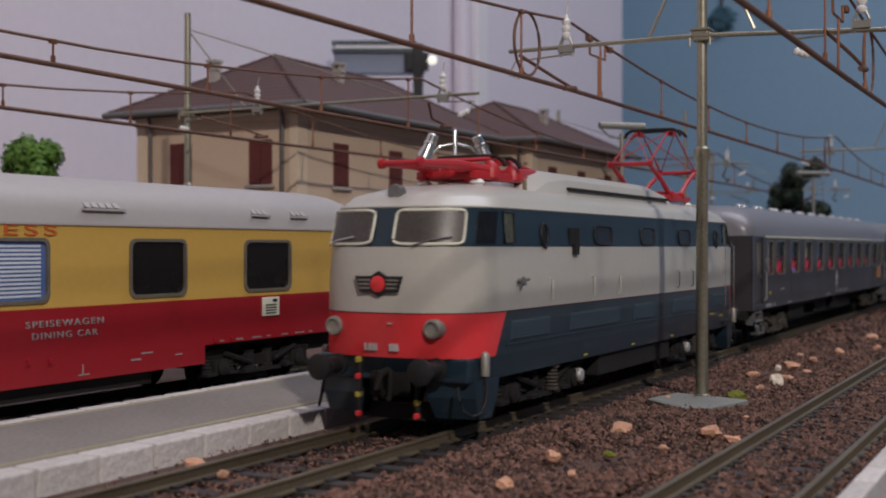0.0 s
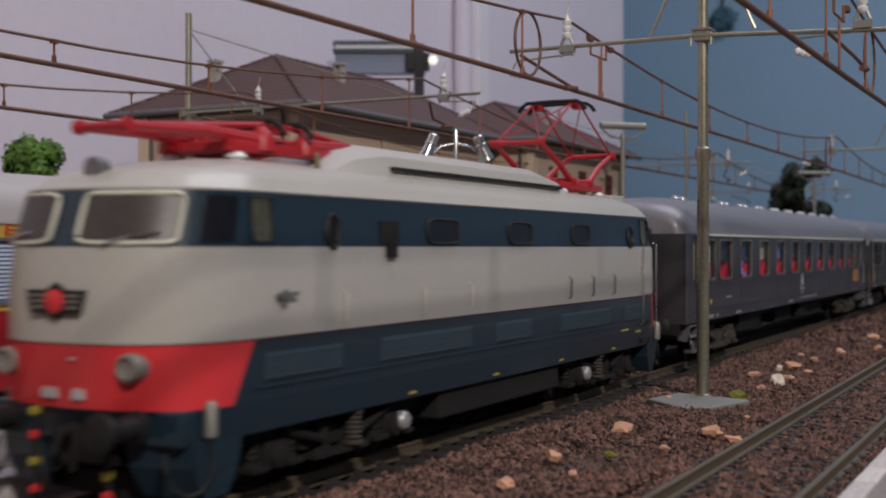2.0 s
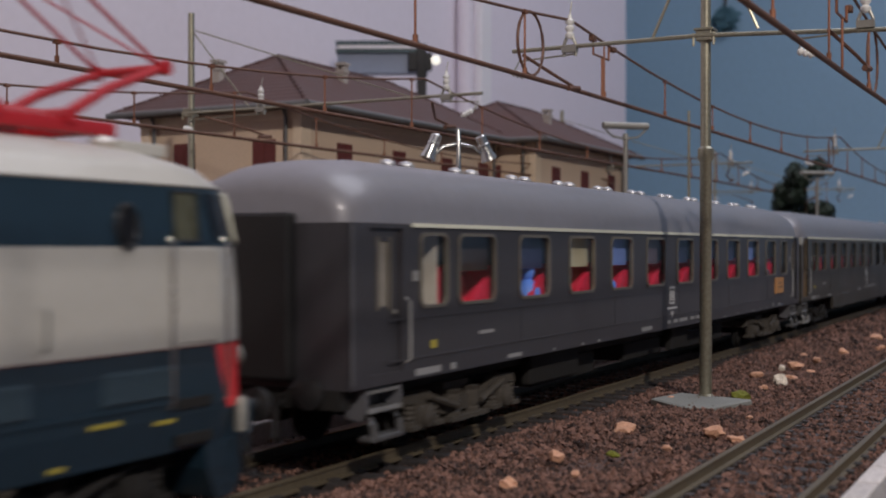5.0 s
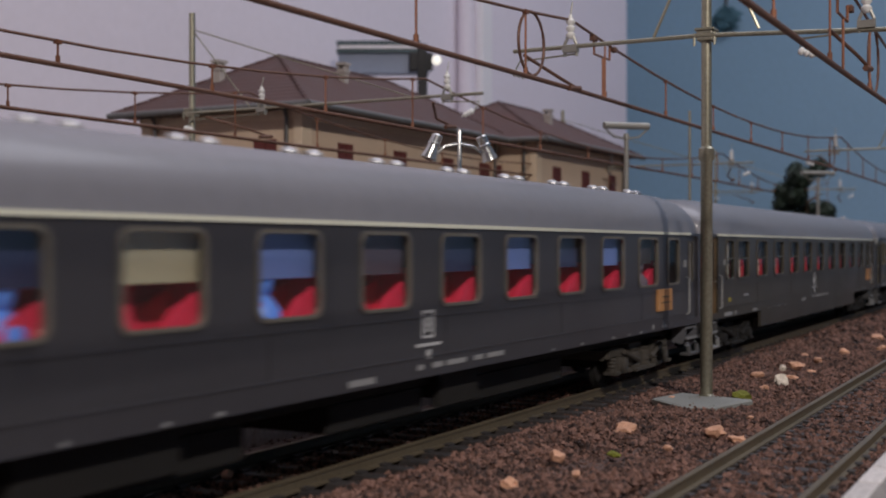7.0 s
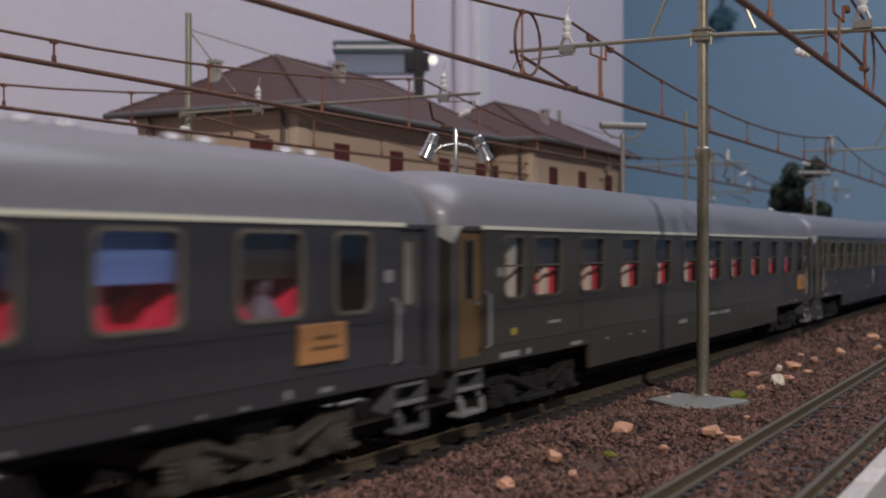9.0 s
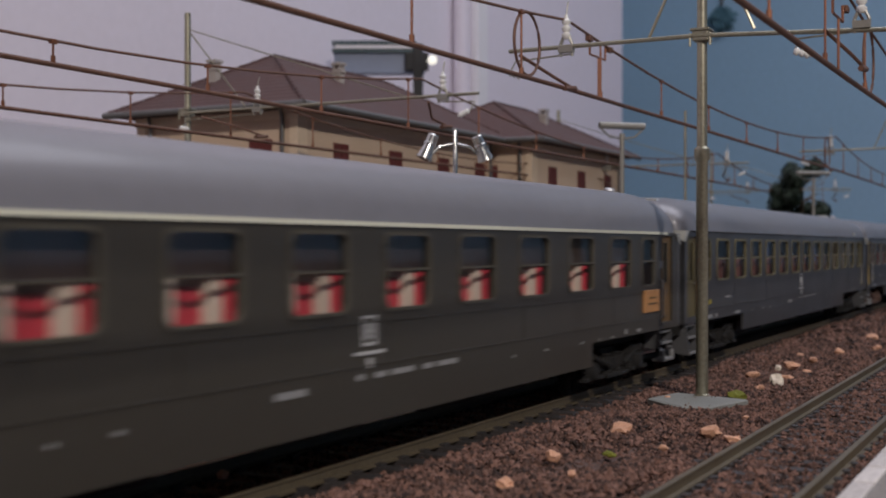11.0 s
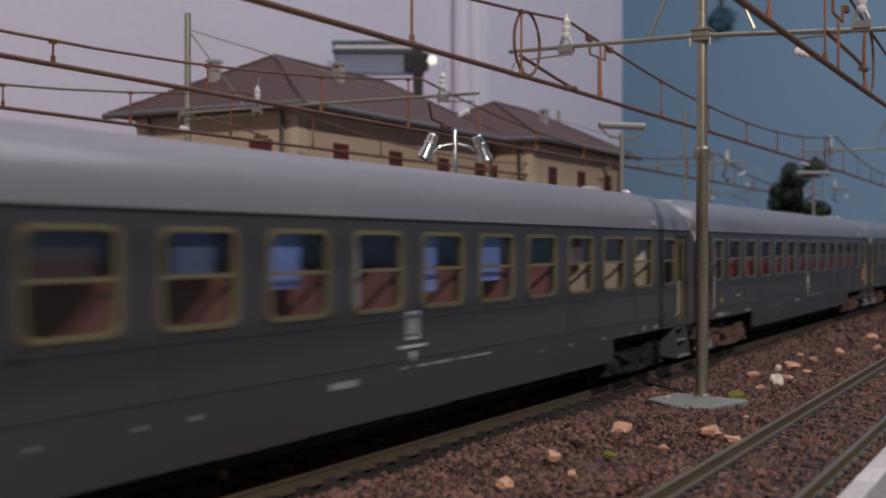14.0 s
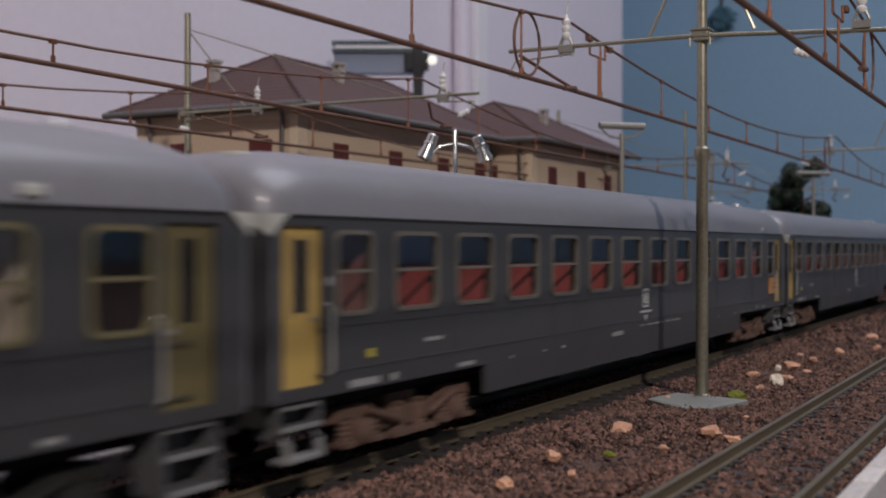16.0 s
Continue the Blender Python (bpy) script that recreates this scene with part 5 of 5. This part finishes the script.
def coach(first, paint, label, door_mat, frame_mat, seat_mat, bogie_mat, stripe, plate, skirt):
    c = thing("coach", label, "railway coach", group="coaches of the express train")
    L, hw, th = 26.08, 1.41, .07
    z_sill, z_top = 2.02, 2.98
    zg = 3.12 if first else 3.19
    if first:
        wins = [(2.86 + 2.085 * i + .59, 1.18) for i in range(10)] + [(2.12, .75), (L - 2.18, .8)]
    else:
        wins = [(2.72 + 1.745 * i + .57, 1.14) for i in range(12)] + [(1.72, .8), (L - 1.9, .8)]
    doors = [.85 if label.startswith("slate") else .62, L - .72 if label.startswith("slate") else L - .92]
    dw = .8
    holes = [(u - w / 2, u + w / 2, z_sill, z_top) for u, w in wins] + [(u - dw / 2, u + dw / 2, 1.2, 3.06) for u in doors]
    for s in (-1, 1):
        bm = bmesh.new()
        with_holes(0, L, 1.05, zg, holes, lambda a, b, z, w: box(bm, a, b, *sorted((s * hw, s * (hw - th))), z, w))
        if skirt:
            box(bm, 5.4, L - 5.4, *sorted((s * hw, s * (hw - th))), .62, 1.05)
        bmesh.ops.remove_doubles(bm, verts=bm.verts, dist=.001)
        part("side_wall", bm, paint, c)
        rows = [(0.9, L - .9, *sorted((s * (hw + .012), s * (hw - .01))), z, z + .018) for z in (1.32, 1.86)]
        rows += [(u, u + .02, *sorted((s * (hw + .008), s * (hw - .01))), 1.32, 1.86) for u in ([5.0, 9.3, 13.4, 17.6, 21.8] if first else [4.4, 8.0, 13.2, 18.4, 22.0])]
        part("beading", rows_mesh(rows), paint, c)
        if stripe:
            boxes("gutter_stripe", M["cream_line"], [(1.5 if label.startswith("slate") else .95, L - .95, *sorted((s * (hw + .03), s * (hw - .02))), 3.08, 3.135)], c, "cream painted gutter stripe")
        else:
            boxes("gutter", M["soot"], [(.1, L - .1, *sorted((s * (hw + .015), s * (hw - .02))), zg - .03, zg)], c)
        for u, w in wins:
            key = (w, frame_mat.name, first)
            if key not in FRAMES:
                FRAMES[key] = (frame_mesh(w, z_top - z_sill, .035 if first else .045, .022, frame_mat, () if label.startswith("slate") else (.5,), name="window"), pane_mesh(w, z_top - z_sill, GLASS))
            f = put("window", FRAMES[key][0], c, (u, s * hw, z_sill), (0, 0, 0 if s < 0 else math.pi))
            g = put("pane", FRAMES[key][1], f)
            g.visible_shadow = False
        for u in doors:
            near_end = -1 if u < 5 else 1
            bm = bmesh.new()
            y = hw - .05
            with_holes(u - dw / 2, u + dw / 2, 1.2, 3.06, [(u - .13, u + .13, 2.05, 2.9)], lambda a, b, z, w: box(bm, a, b, *sorted((s * y, s * (y - .05))), z, w))
            d = part("door", bm, door_mat, c)
            boxes("door_window", M["pale_pane"] if label.startswith("slate") else M["dark_glass"], [(u - .13, u + .13, *sorted((s * (y - .02), s * (y - .035))), 2.05, 2.9)], d, "narrow dark door window")
            boxes("door_window_frame", frame_mat, [(u - .17, u - .13, *sorted((s * (y + .02), s * (y - .03))), 2.0, 2.95), (u + .13, u + .17, *sorted((s * (y + .02), s * (y - .03))), 2.0, 2.95)], d)
            bar("handrail", M["handrail"], [(u - near_end * (dw / 2 + .09), s * hw, 1.3), (u - near_end * (dw / 2 + .09), s * (hw + .07), 1.34), (u - near_end * (dw / 2 + .09), s * (hw + .07), 2.1), (u - near_end * (dw / 2 + .09), s * hw, 2.14)], .022, d, "pale grey handrail", 6)
            boxes("door_handle", M["lamp_metal"], [(u - near_end * .25 - .04, u - near_end * .25 + .04, *sorted((s * (y + .04), s * y)), 1.95, 2.0)], d)
            steps(c, u, s, label)
        mk = boxes("marking", M["white"], [(12.6 + i * .42, 12.6 + i * .42 + .16 + .12 * ((i * 7) % 3), *sorted((s * (hw + .01), s * (hw - .005))), 1.16 if first else 1.2, 1.23) for i in range(7)]
              + [(10.9, 11.5, *sorted((s * (hw + .01), s * (hw - .005))), 1.1, 1.18), (3.5, 4.0, *sorted((s * (hw + .01), s * (hw - .005))), 1.53, 1.58), *[(q, q + .06 + .03 * (k % 3), *sorted((s * (hw + .01), s * (hw - .005))), 1.07, 1.11) for k, q in enumerate((6.3, 7.6, 8.4, 17.2, 18.5, 20.1, 21.0, 21.7))], (1.6, 2.3, *sorted((s * (hw + .01), s * (hw - .005))), 1.09, 1.18), (2.6, 2.75, *sorted((s * (hw + .01), s * (hw - .005))), 1.09, 1.18),
                 (4.5, 5.0, *sorted((s * (hw + .01), s * (hw - .005))), 1.09, 1.15), (L - 3.6, L - 3.5, *sorted((s * (hw + .01), s * (hw - .005))), 1.1, 1.2), (L - 2.9, L - 2.65, *sorted((s * (hw + .01), s * (hw - .005))), 1.1, 1.16)], c, "small white stencil bars")
        tagged(mk, kind="stuff")
        lg = boxes("emblem", M["emblem"], [(12.72, 13.05, *sorted((s * (hw + .01), s * (hw - .005))), z, z + w) for z, w in ((1.92, .035), (1.58, .035))] + [(a, a + .035, *sorted((s * (hw + .01), s * (hw - .005))), 1.58, 1.95) for a in (12.72, 13.02)]
              + [(12.8, 12.86, *sorted((s * (hw + .01), s * (hw - .005))), 1.66, 1.88), (12.93, 12.98, *sorted((s * (hw + .01), s * (hw - .005))), 1.66, 1.88), (12.8, 12.98, *sorted((s * (hw + .01), s * (hw - .005))), 1.84, 1.88), (12.8, 12.98, *sorted((s * (hw + .01), s * (hw - .005))), 1.75, 1.78),
                 (12.55, 13.25, *sorted((s * (hw + .01), s * (hw - .005))), 1.47, 1.51), (12.85, 12.95, *sorted((s * (hw + .01), s * (hw - .005))), 1.3, 1.42)], c, "white framed emblem")
        tagged(lg, kind="stuff")
        boxes("yellow_mark", M["yellow_mark"], [(2.02, 2.18, *sorted((s * (hw + .01), s * (hw - .005))), 1.43, 1.54)], c, "small yellow mark")
        for a, b in ((1.52, 1.66), (L - 1.42, L - 1.26)) if first else ((1.1, 1.2),):
            boxes("class_plate", M["white"], [(a, b, *sorted((s * (hw + .012), s * (hw - .005))), 2.36, 2.36 + b - a)], c, "small white class plate")
        if plate:
            pl = boxes("destination_plate", M["plate_orange"], [(plate, plate + .95, *sorted((s * (hw + .05), s * (hw - .005))), 1.46, 1.92)], c, "orange destination plate with dark print", .01)
            boxes("print", M["door_brown"], [(plate + .28, plate + .7, *sorted((s * (hw + .056), s * (hw + .045))), 1.74, 1.78), (plate + .2, plate + .78, *sorted((s * (hw + .056), s * (hw + .045))), 1.62, 1.66)], pl)
    for e, x in ((-1, 0), (1, L)):
        xa, xb = sorted((x, x - e * .08))
        boxes("end_wall", paint, [(xa, xb, -hw + th, hw - th, 1.05, zg)], c)
        boxes("gangway", M["black"], [(*sorted((x, x + e * .19)), -.62, .62, 1.15, 3.25)], c, "black rubber gangway bellows", .05)
        for s in (-1, 1):
            boxes("corner_post", M["post"], [(*sorted((x, x - e * .07)), *sorted((s * (hw + .006), s * (hw - .05))), 1.1, 3.1)], c, "grey rounded end post", .02)
        for s in (-1, 1):
            if not label.startswith("slate"):
                bm = bmesh.new()
                xo, yo = x + e * .025, s * (hw + .02)
                top = [(xo, s * (hw - .55), zg), (xo, yo, zg), (x - e * .34, yo, zg), (x - e * .34, s * (hw - .03), zg), (x - e * .02, s * (hw - .03), zg), (x - e * .02, s * (hw - .55), zg)]
                low = [(xo, s * (hw - .42), zg - .04), (xo, yo, zg - .26), (x - e * .25, yo, zg - .04), (x - e * .25, s * (hw - .03), zg - .04), (x - e * .02, s * (hw - .03), zg - .26), (x - e * .02, s * (hw - .42), zg - .04)]
                loft(bm, [top, low], True, True)
                part("corner_cap", bm, M["cap_grey"], c, "pale wedge under the roof corner")
            b = put("buffer", BUFFER, c, (x + e * -.42, s * .875, 1.0), (0, 0, 0 if e < 0 else math.pi))
        boxes("buffer_beam", M["soot"], [(*sorted((x, x - e * .25)), -1.25, 1.25, .8, 1.05)], c)
        bar("brake_hose", M["black"], [(x, .4 * e, .9), (x + e * .15, .4 * e, .8), (x + e * .18, .4 * e, .45), (x + e * .1, .4 * e, .38)], .04, c, "", 6)
    rf = car_roof("roof", 0, L, hw, zg, 4.02, M["silver"], c, "silver grey curved roof", 1.4, .58, .32)
    if not VENT:
        bm = bmesh.new()
        lathe(bm, (0, 0, 0), (0, -.2, 1), [(0, .09), (.05, .09), (.06, .07), (.08, .12), (.11, .11), (.14, .05), (.15, 0)], 10)
        VENT.append(mesh("roof_vent", bm, M["vent"], 40))
    for x in ([2.6 + 2.13 * i + d for i in range(11) for d in (0, .55)] if label.startswith("slate") else [24.4]):
        put("roof_vent", VENT[0], rf, (x, -.36, 3.95), label="small shiny roof vent")
    if not first:
        for x, y, z in ((.75, -.42, 3.86), (L - 4.0, -.42, 3.97)):
            boxes("roof_box", M["cap_grey"], [(x - .22, x + .22, y - .14, y + .14, z - .06, z + .09)], rf, "small pale ventilator box", .03)
        boxes("roof_box", M["cap_grey"], [(L - 3.1, L - 2.85, -1.44, -1.30, 3.25, 3.36)], rf, "small pale ventilator box", .02)
    # inside
    boxes("floor", M["interior"], [(.1, L - .1, -hw + th, hw - th, 1.12, 1.2)], c)
    boxes("inner_ceiling", M["interior"], [(.1, L - .1, -hw + th, hw - th, 3.05, 3.1)], c)
    pitch, n0, n = (2.085, 2.86, 10) if first else (1.745, 2.72, 12)
    for x in (n0 - .47, n0 - .43 + pitch * n):
        boxes("partition", M["seat_beige"] if door_mat is M["door_yellow"] else M["interior"], [(x - .02, x + .02, -1.3, 1.3, 1.2, 3.05)], c, "pale vestibule partition")
    skey = seat_mat.name
    # wall tones, reused on sheets that stand in for dark or reflecting panes
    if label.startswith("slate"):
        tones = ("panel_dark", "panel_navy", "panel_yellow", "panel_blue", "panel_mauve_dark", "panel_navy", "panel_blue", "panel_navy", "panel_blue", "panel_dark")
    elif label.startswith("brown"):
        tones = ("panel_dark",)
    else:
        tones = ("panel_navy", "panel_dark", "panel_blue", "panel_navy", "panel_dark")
    if skey not in SEATS:
        bm = bmesh.new()
        if label.startswith("brown"):
            # narrow backs with a low bench between them
            box(bm, 0, .17, -1.28, .35, 1.2, 2.47, .03)
            box(bm, .17, .70, -1.12, .18, 1.2, 2.40, .04)
        elif first:
            # high backed bench with a full armrest beside the window
            loft(bm, [[(px, y, pz) for px, pz in ((0, 1.2), (.62, 1.2), (.66, 1.62), (.60, 1.70), (.30, 1.72), (.20, 2.48), (.12, 2.53), (0, 2.5))] for y in (-1.25, .35)], True, True)
            for y in (-1.22, -.18, .32):
                loft(bm, [[(px, yy, pz) for px, pz in ((.1, 1.6), (.80, 1.6), (.90, 2.0), (.72, 2.2), (.1, 2.45))] for yy in (y, y + .08)], True, True)
            box(bm, .05, 1.0, -1.02, -.94, 1.6, 2.46, .03)
        else:
            loft(bm, [[(px, y, pz) for px, pz in ((0, 1.2), (.62, 1.2), (.66, 1.58), (.60, 1.66), (.2, 1.64), (.10, 2.50), (.02, 2.54), (0, 2.5))] for y in (-1.25, .35)], True, True)
            for y in (-1.25, -.72, -.18, .35):
                box(bm, .08, .5, y - .03, y + .03, 1.64, 1.9, .01)
        SEATS[skey] = mesh("seat", bm, seat_mat)
        bm = bmesh.new()
        for y in (-1.1, -.45, .1):
            box(bm, .15, .40, y - .2, y + .2, 1.86, 2.5, .04)
        SEATS[skey + "h"] = mesh("headrest_cloth", bm, M["cloth_white"])
    brown = label.startswith("brown")
    if label.startswith("green"):
        CREAM_SEAT = SEATS[skey].copy()
        CREAM_SEAT.materials[0] = M["cream_seat"]
    for i in range(n):
        pm = M[tones[i % len(tones)]]
        mid = n0 - .45 + pitch * (i + .5)
        if not brown and not first:
            # added backing wall blocks the view through, so upper panes stay dark
            boxes("corridor_wall", pm, [(mid - pitch / 2 + .02, mid + pitch / 2 - .02, .48, .52, 1.2, 3.05)], c, "coloured backing wall added to darken the windows")
        if label.startswith("green") and i in PANE_TINTS:
            # sheet added behind the glass, coloured like a reflection or a dark pane
            tone, xa, xb, za = PANE_TINTS[i]
            boxes("curtain", M[tone], [(mid + xa, mid + xb, -1.27, -1.24, za, 3.03)], c, "coloured sheet standing in for reflections and shade in the glass")
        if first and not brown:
            # added sheet: its colour stands in for reflections and shade in the upper pane
            boxes("window_blind", pm, [(mid - .70, mid + .70, -1.24, -1.21, 2.46, 3.04)], c, "coloured sheet added for reflections and shade in the upper half")
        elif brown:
            # added dark sheet in place of the shade inside the upper pane
            boxes("window_blind", pm, [(mid - .70, mid + .70, -1.24, -1.21, 2.50, 3.04)], c, "dark sheet standing in for shade in the upper half")
        if first and i < n - 1:
            boxes("compartment_wall", pm, [(mid + pitch / 2 - .015, mid + pitch / 2 + .015, -1.28, .48, 1.2, 3.05)], c, "coloured compartment wall")
        reach = .72 if brown else pitch / 2 - .03
        for e in (0, 1):
            st = put("seat", CREAM_SEAT if label.startswith("green") and i > 8 else SEATS[skey], c, (mid + (reach if e else -reach), 0 if not e else -.9, 0), (0, 0, e * math.pi), ("cream seat bench" if i > 8 else "dull brown seat bench") if seat_mat is M["seat_beige"] else "red upholstered seat bench")
            if brown:
                put("headrest_cloth", SEATS[skey + "h"], st, label="white headrest cloth")
    if label.startswith("slate"):
        for i, dx, dress in ((1, .35, "panel_bright"), (3, -.15, "panel_bright"), (9, .2, "panel_mauve_dark")):
            bm = bmesh.new()
            lathe(bm, (n0 - .45 + pitch * (i + .5) + dx, -1.12, 1.62), (0, 0, 1), [(0, .20), (.25, .22), (.5, .21), (.62, .11), (.66, .07), (.70, .10), (.80, .12), (.90, .08), (.94, 0)], 12)
            part("figurine", bm, M[dress], c, "small plain seated figurine", 40)
    # underneath
    boxes("underframe", M["soot"], [(.3, L - .3, -.9, .9, .82, 1.05)], c, "black underframe", .03)
    for a, b, z in ((6.5, 9.5, .4), (11.2, 13.6, .45), (15.2, 18.8, .42)):
        boxes("equipment_box", M["soot"], [(a, b, -.92, .92, z, .81)], c, "black underfloor equipment box", .03)
    if first:
        for a, b in (() if skirt else ((6.0, 8.2), (13.8, 15.0))):
            boxes("battery_box", M["soot"], [(a, b, -1.12, -.95, .5, 1.0)], c, "dark underfloor box", .03)
    bogie(c, 3.55, bogie_mat)
    bogie(c, L - 3.55, bogie_mat)
    return c


def rows_mesh(rows):
    bm = bmesh.new()
    for r in rows:
        box(bm, *r)
    return bm


FRAMES, SEATS, VENT = {}, {}, []
# added sheets by compartment: colours imitate reflections and shade in the glass
PANE_TINTS = {0: ("panel_pale", -.62, .1, 2.0), 2: ("panel_dark", -.6, .6, 2.5), 3: ("panel_slate", -.1, .55, 2.52), 4: ("panel_blue", -.6, .35, 2.34), 5: ("panel_pale", -.6, -.1, 2.0), 6: ("panel_blue", -.6, .2, 2.2), 7: ("panel_blue", -.5, .55, 2.3), 9: ("panel_mauve_dark", -.6, .6, 2.5)}
dining_car()
TRAIN = [(locomotive(), 0.0)]
c0 = coach(True, M["grey"], "slate grey first class coach with red seats", M["grey"], M["alu"], M["seat_red"], M["bogie_grey"], True, 22.72, False)
c1 = coach(True, M["browngrey"], "brown grey first class coach with brown doors", M["door_brown"], M["brown_frame"], M["seat_crimson"], M["soot"], True, 23.56, True)
c2 = coach(False, M["greengrey"], "green grey second class coach with olive doors", M["door_olive"], M["olive"], M["seat_beige"], M["soot"], False, 0, True)
c3 = coach(False, M["greengrey"], "grey second class coach with ochre yellow doors", M["door_yellow"], M["alu"], M["seat_orange"], M["bogie_brown"], False, 24.0, True)
TRAIN += [(c, 26.5 * i) for i, c in enumerate((c0, c1, c2, c3))]
for i in (4, 5):
    TRAIN.append((copy_thing(c3, pose(0, 0, 0)), 26.5 * i))


# ---- what moves ----
def run(t):
    """Distance of the train at t, a smooth curve through RUN."""
    n = len(RUN)
    for i in range(n - 1):
        if t <= RUN[i + 1][0] or i == n - 2:
            slope = []
            for j in (i, i + 1):
                a, b = RUN[max(0, j - 1)], RUN[min(n - 1, j + 1)]
                slope.append((b[1] - a[1]) / (b[0] - a[0]))
            (t0, x0), (t1, x1) = RUN[i], RUN[i + 1]
            h, u = t1 - t0, (t - t0) / (t1 - t0)
            return (2 * u ** 3 - 3 * u * u + 1) * x0 + (u ** 3 - 2 * u * u + u) * h * slope[0] + (3 * u * u - 2 * u ** 3) * x1 + (u ** 3 - u * u) * h * slope[1]


def motions():
    times = [i * .5 for i in range(33)]
    turns = [i / 15 for i in range(241)]
    for ob, off in TRAIN:
        walk(ob, [(t, pose((run(t) + off) * K, 0, 0)) for t in times])
        for w in ob.children_recursive:
            if w.name.startswith("wheelset"):
                at = w.location.copy()
                walk(w, [(t, Matrix.Translation(at) @ Matrix.Rotation((run(t) - run(0)) / .46, 4, "Y")) for t in turns])


motions()
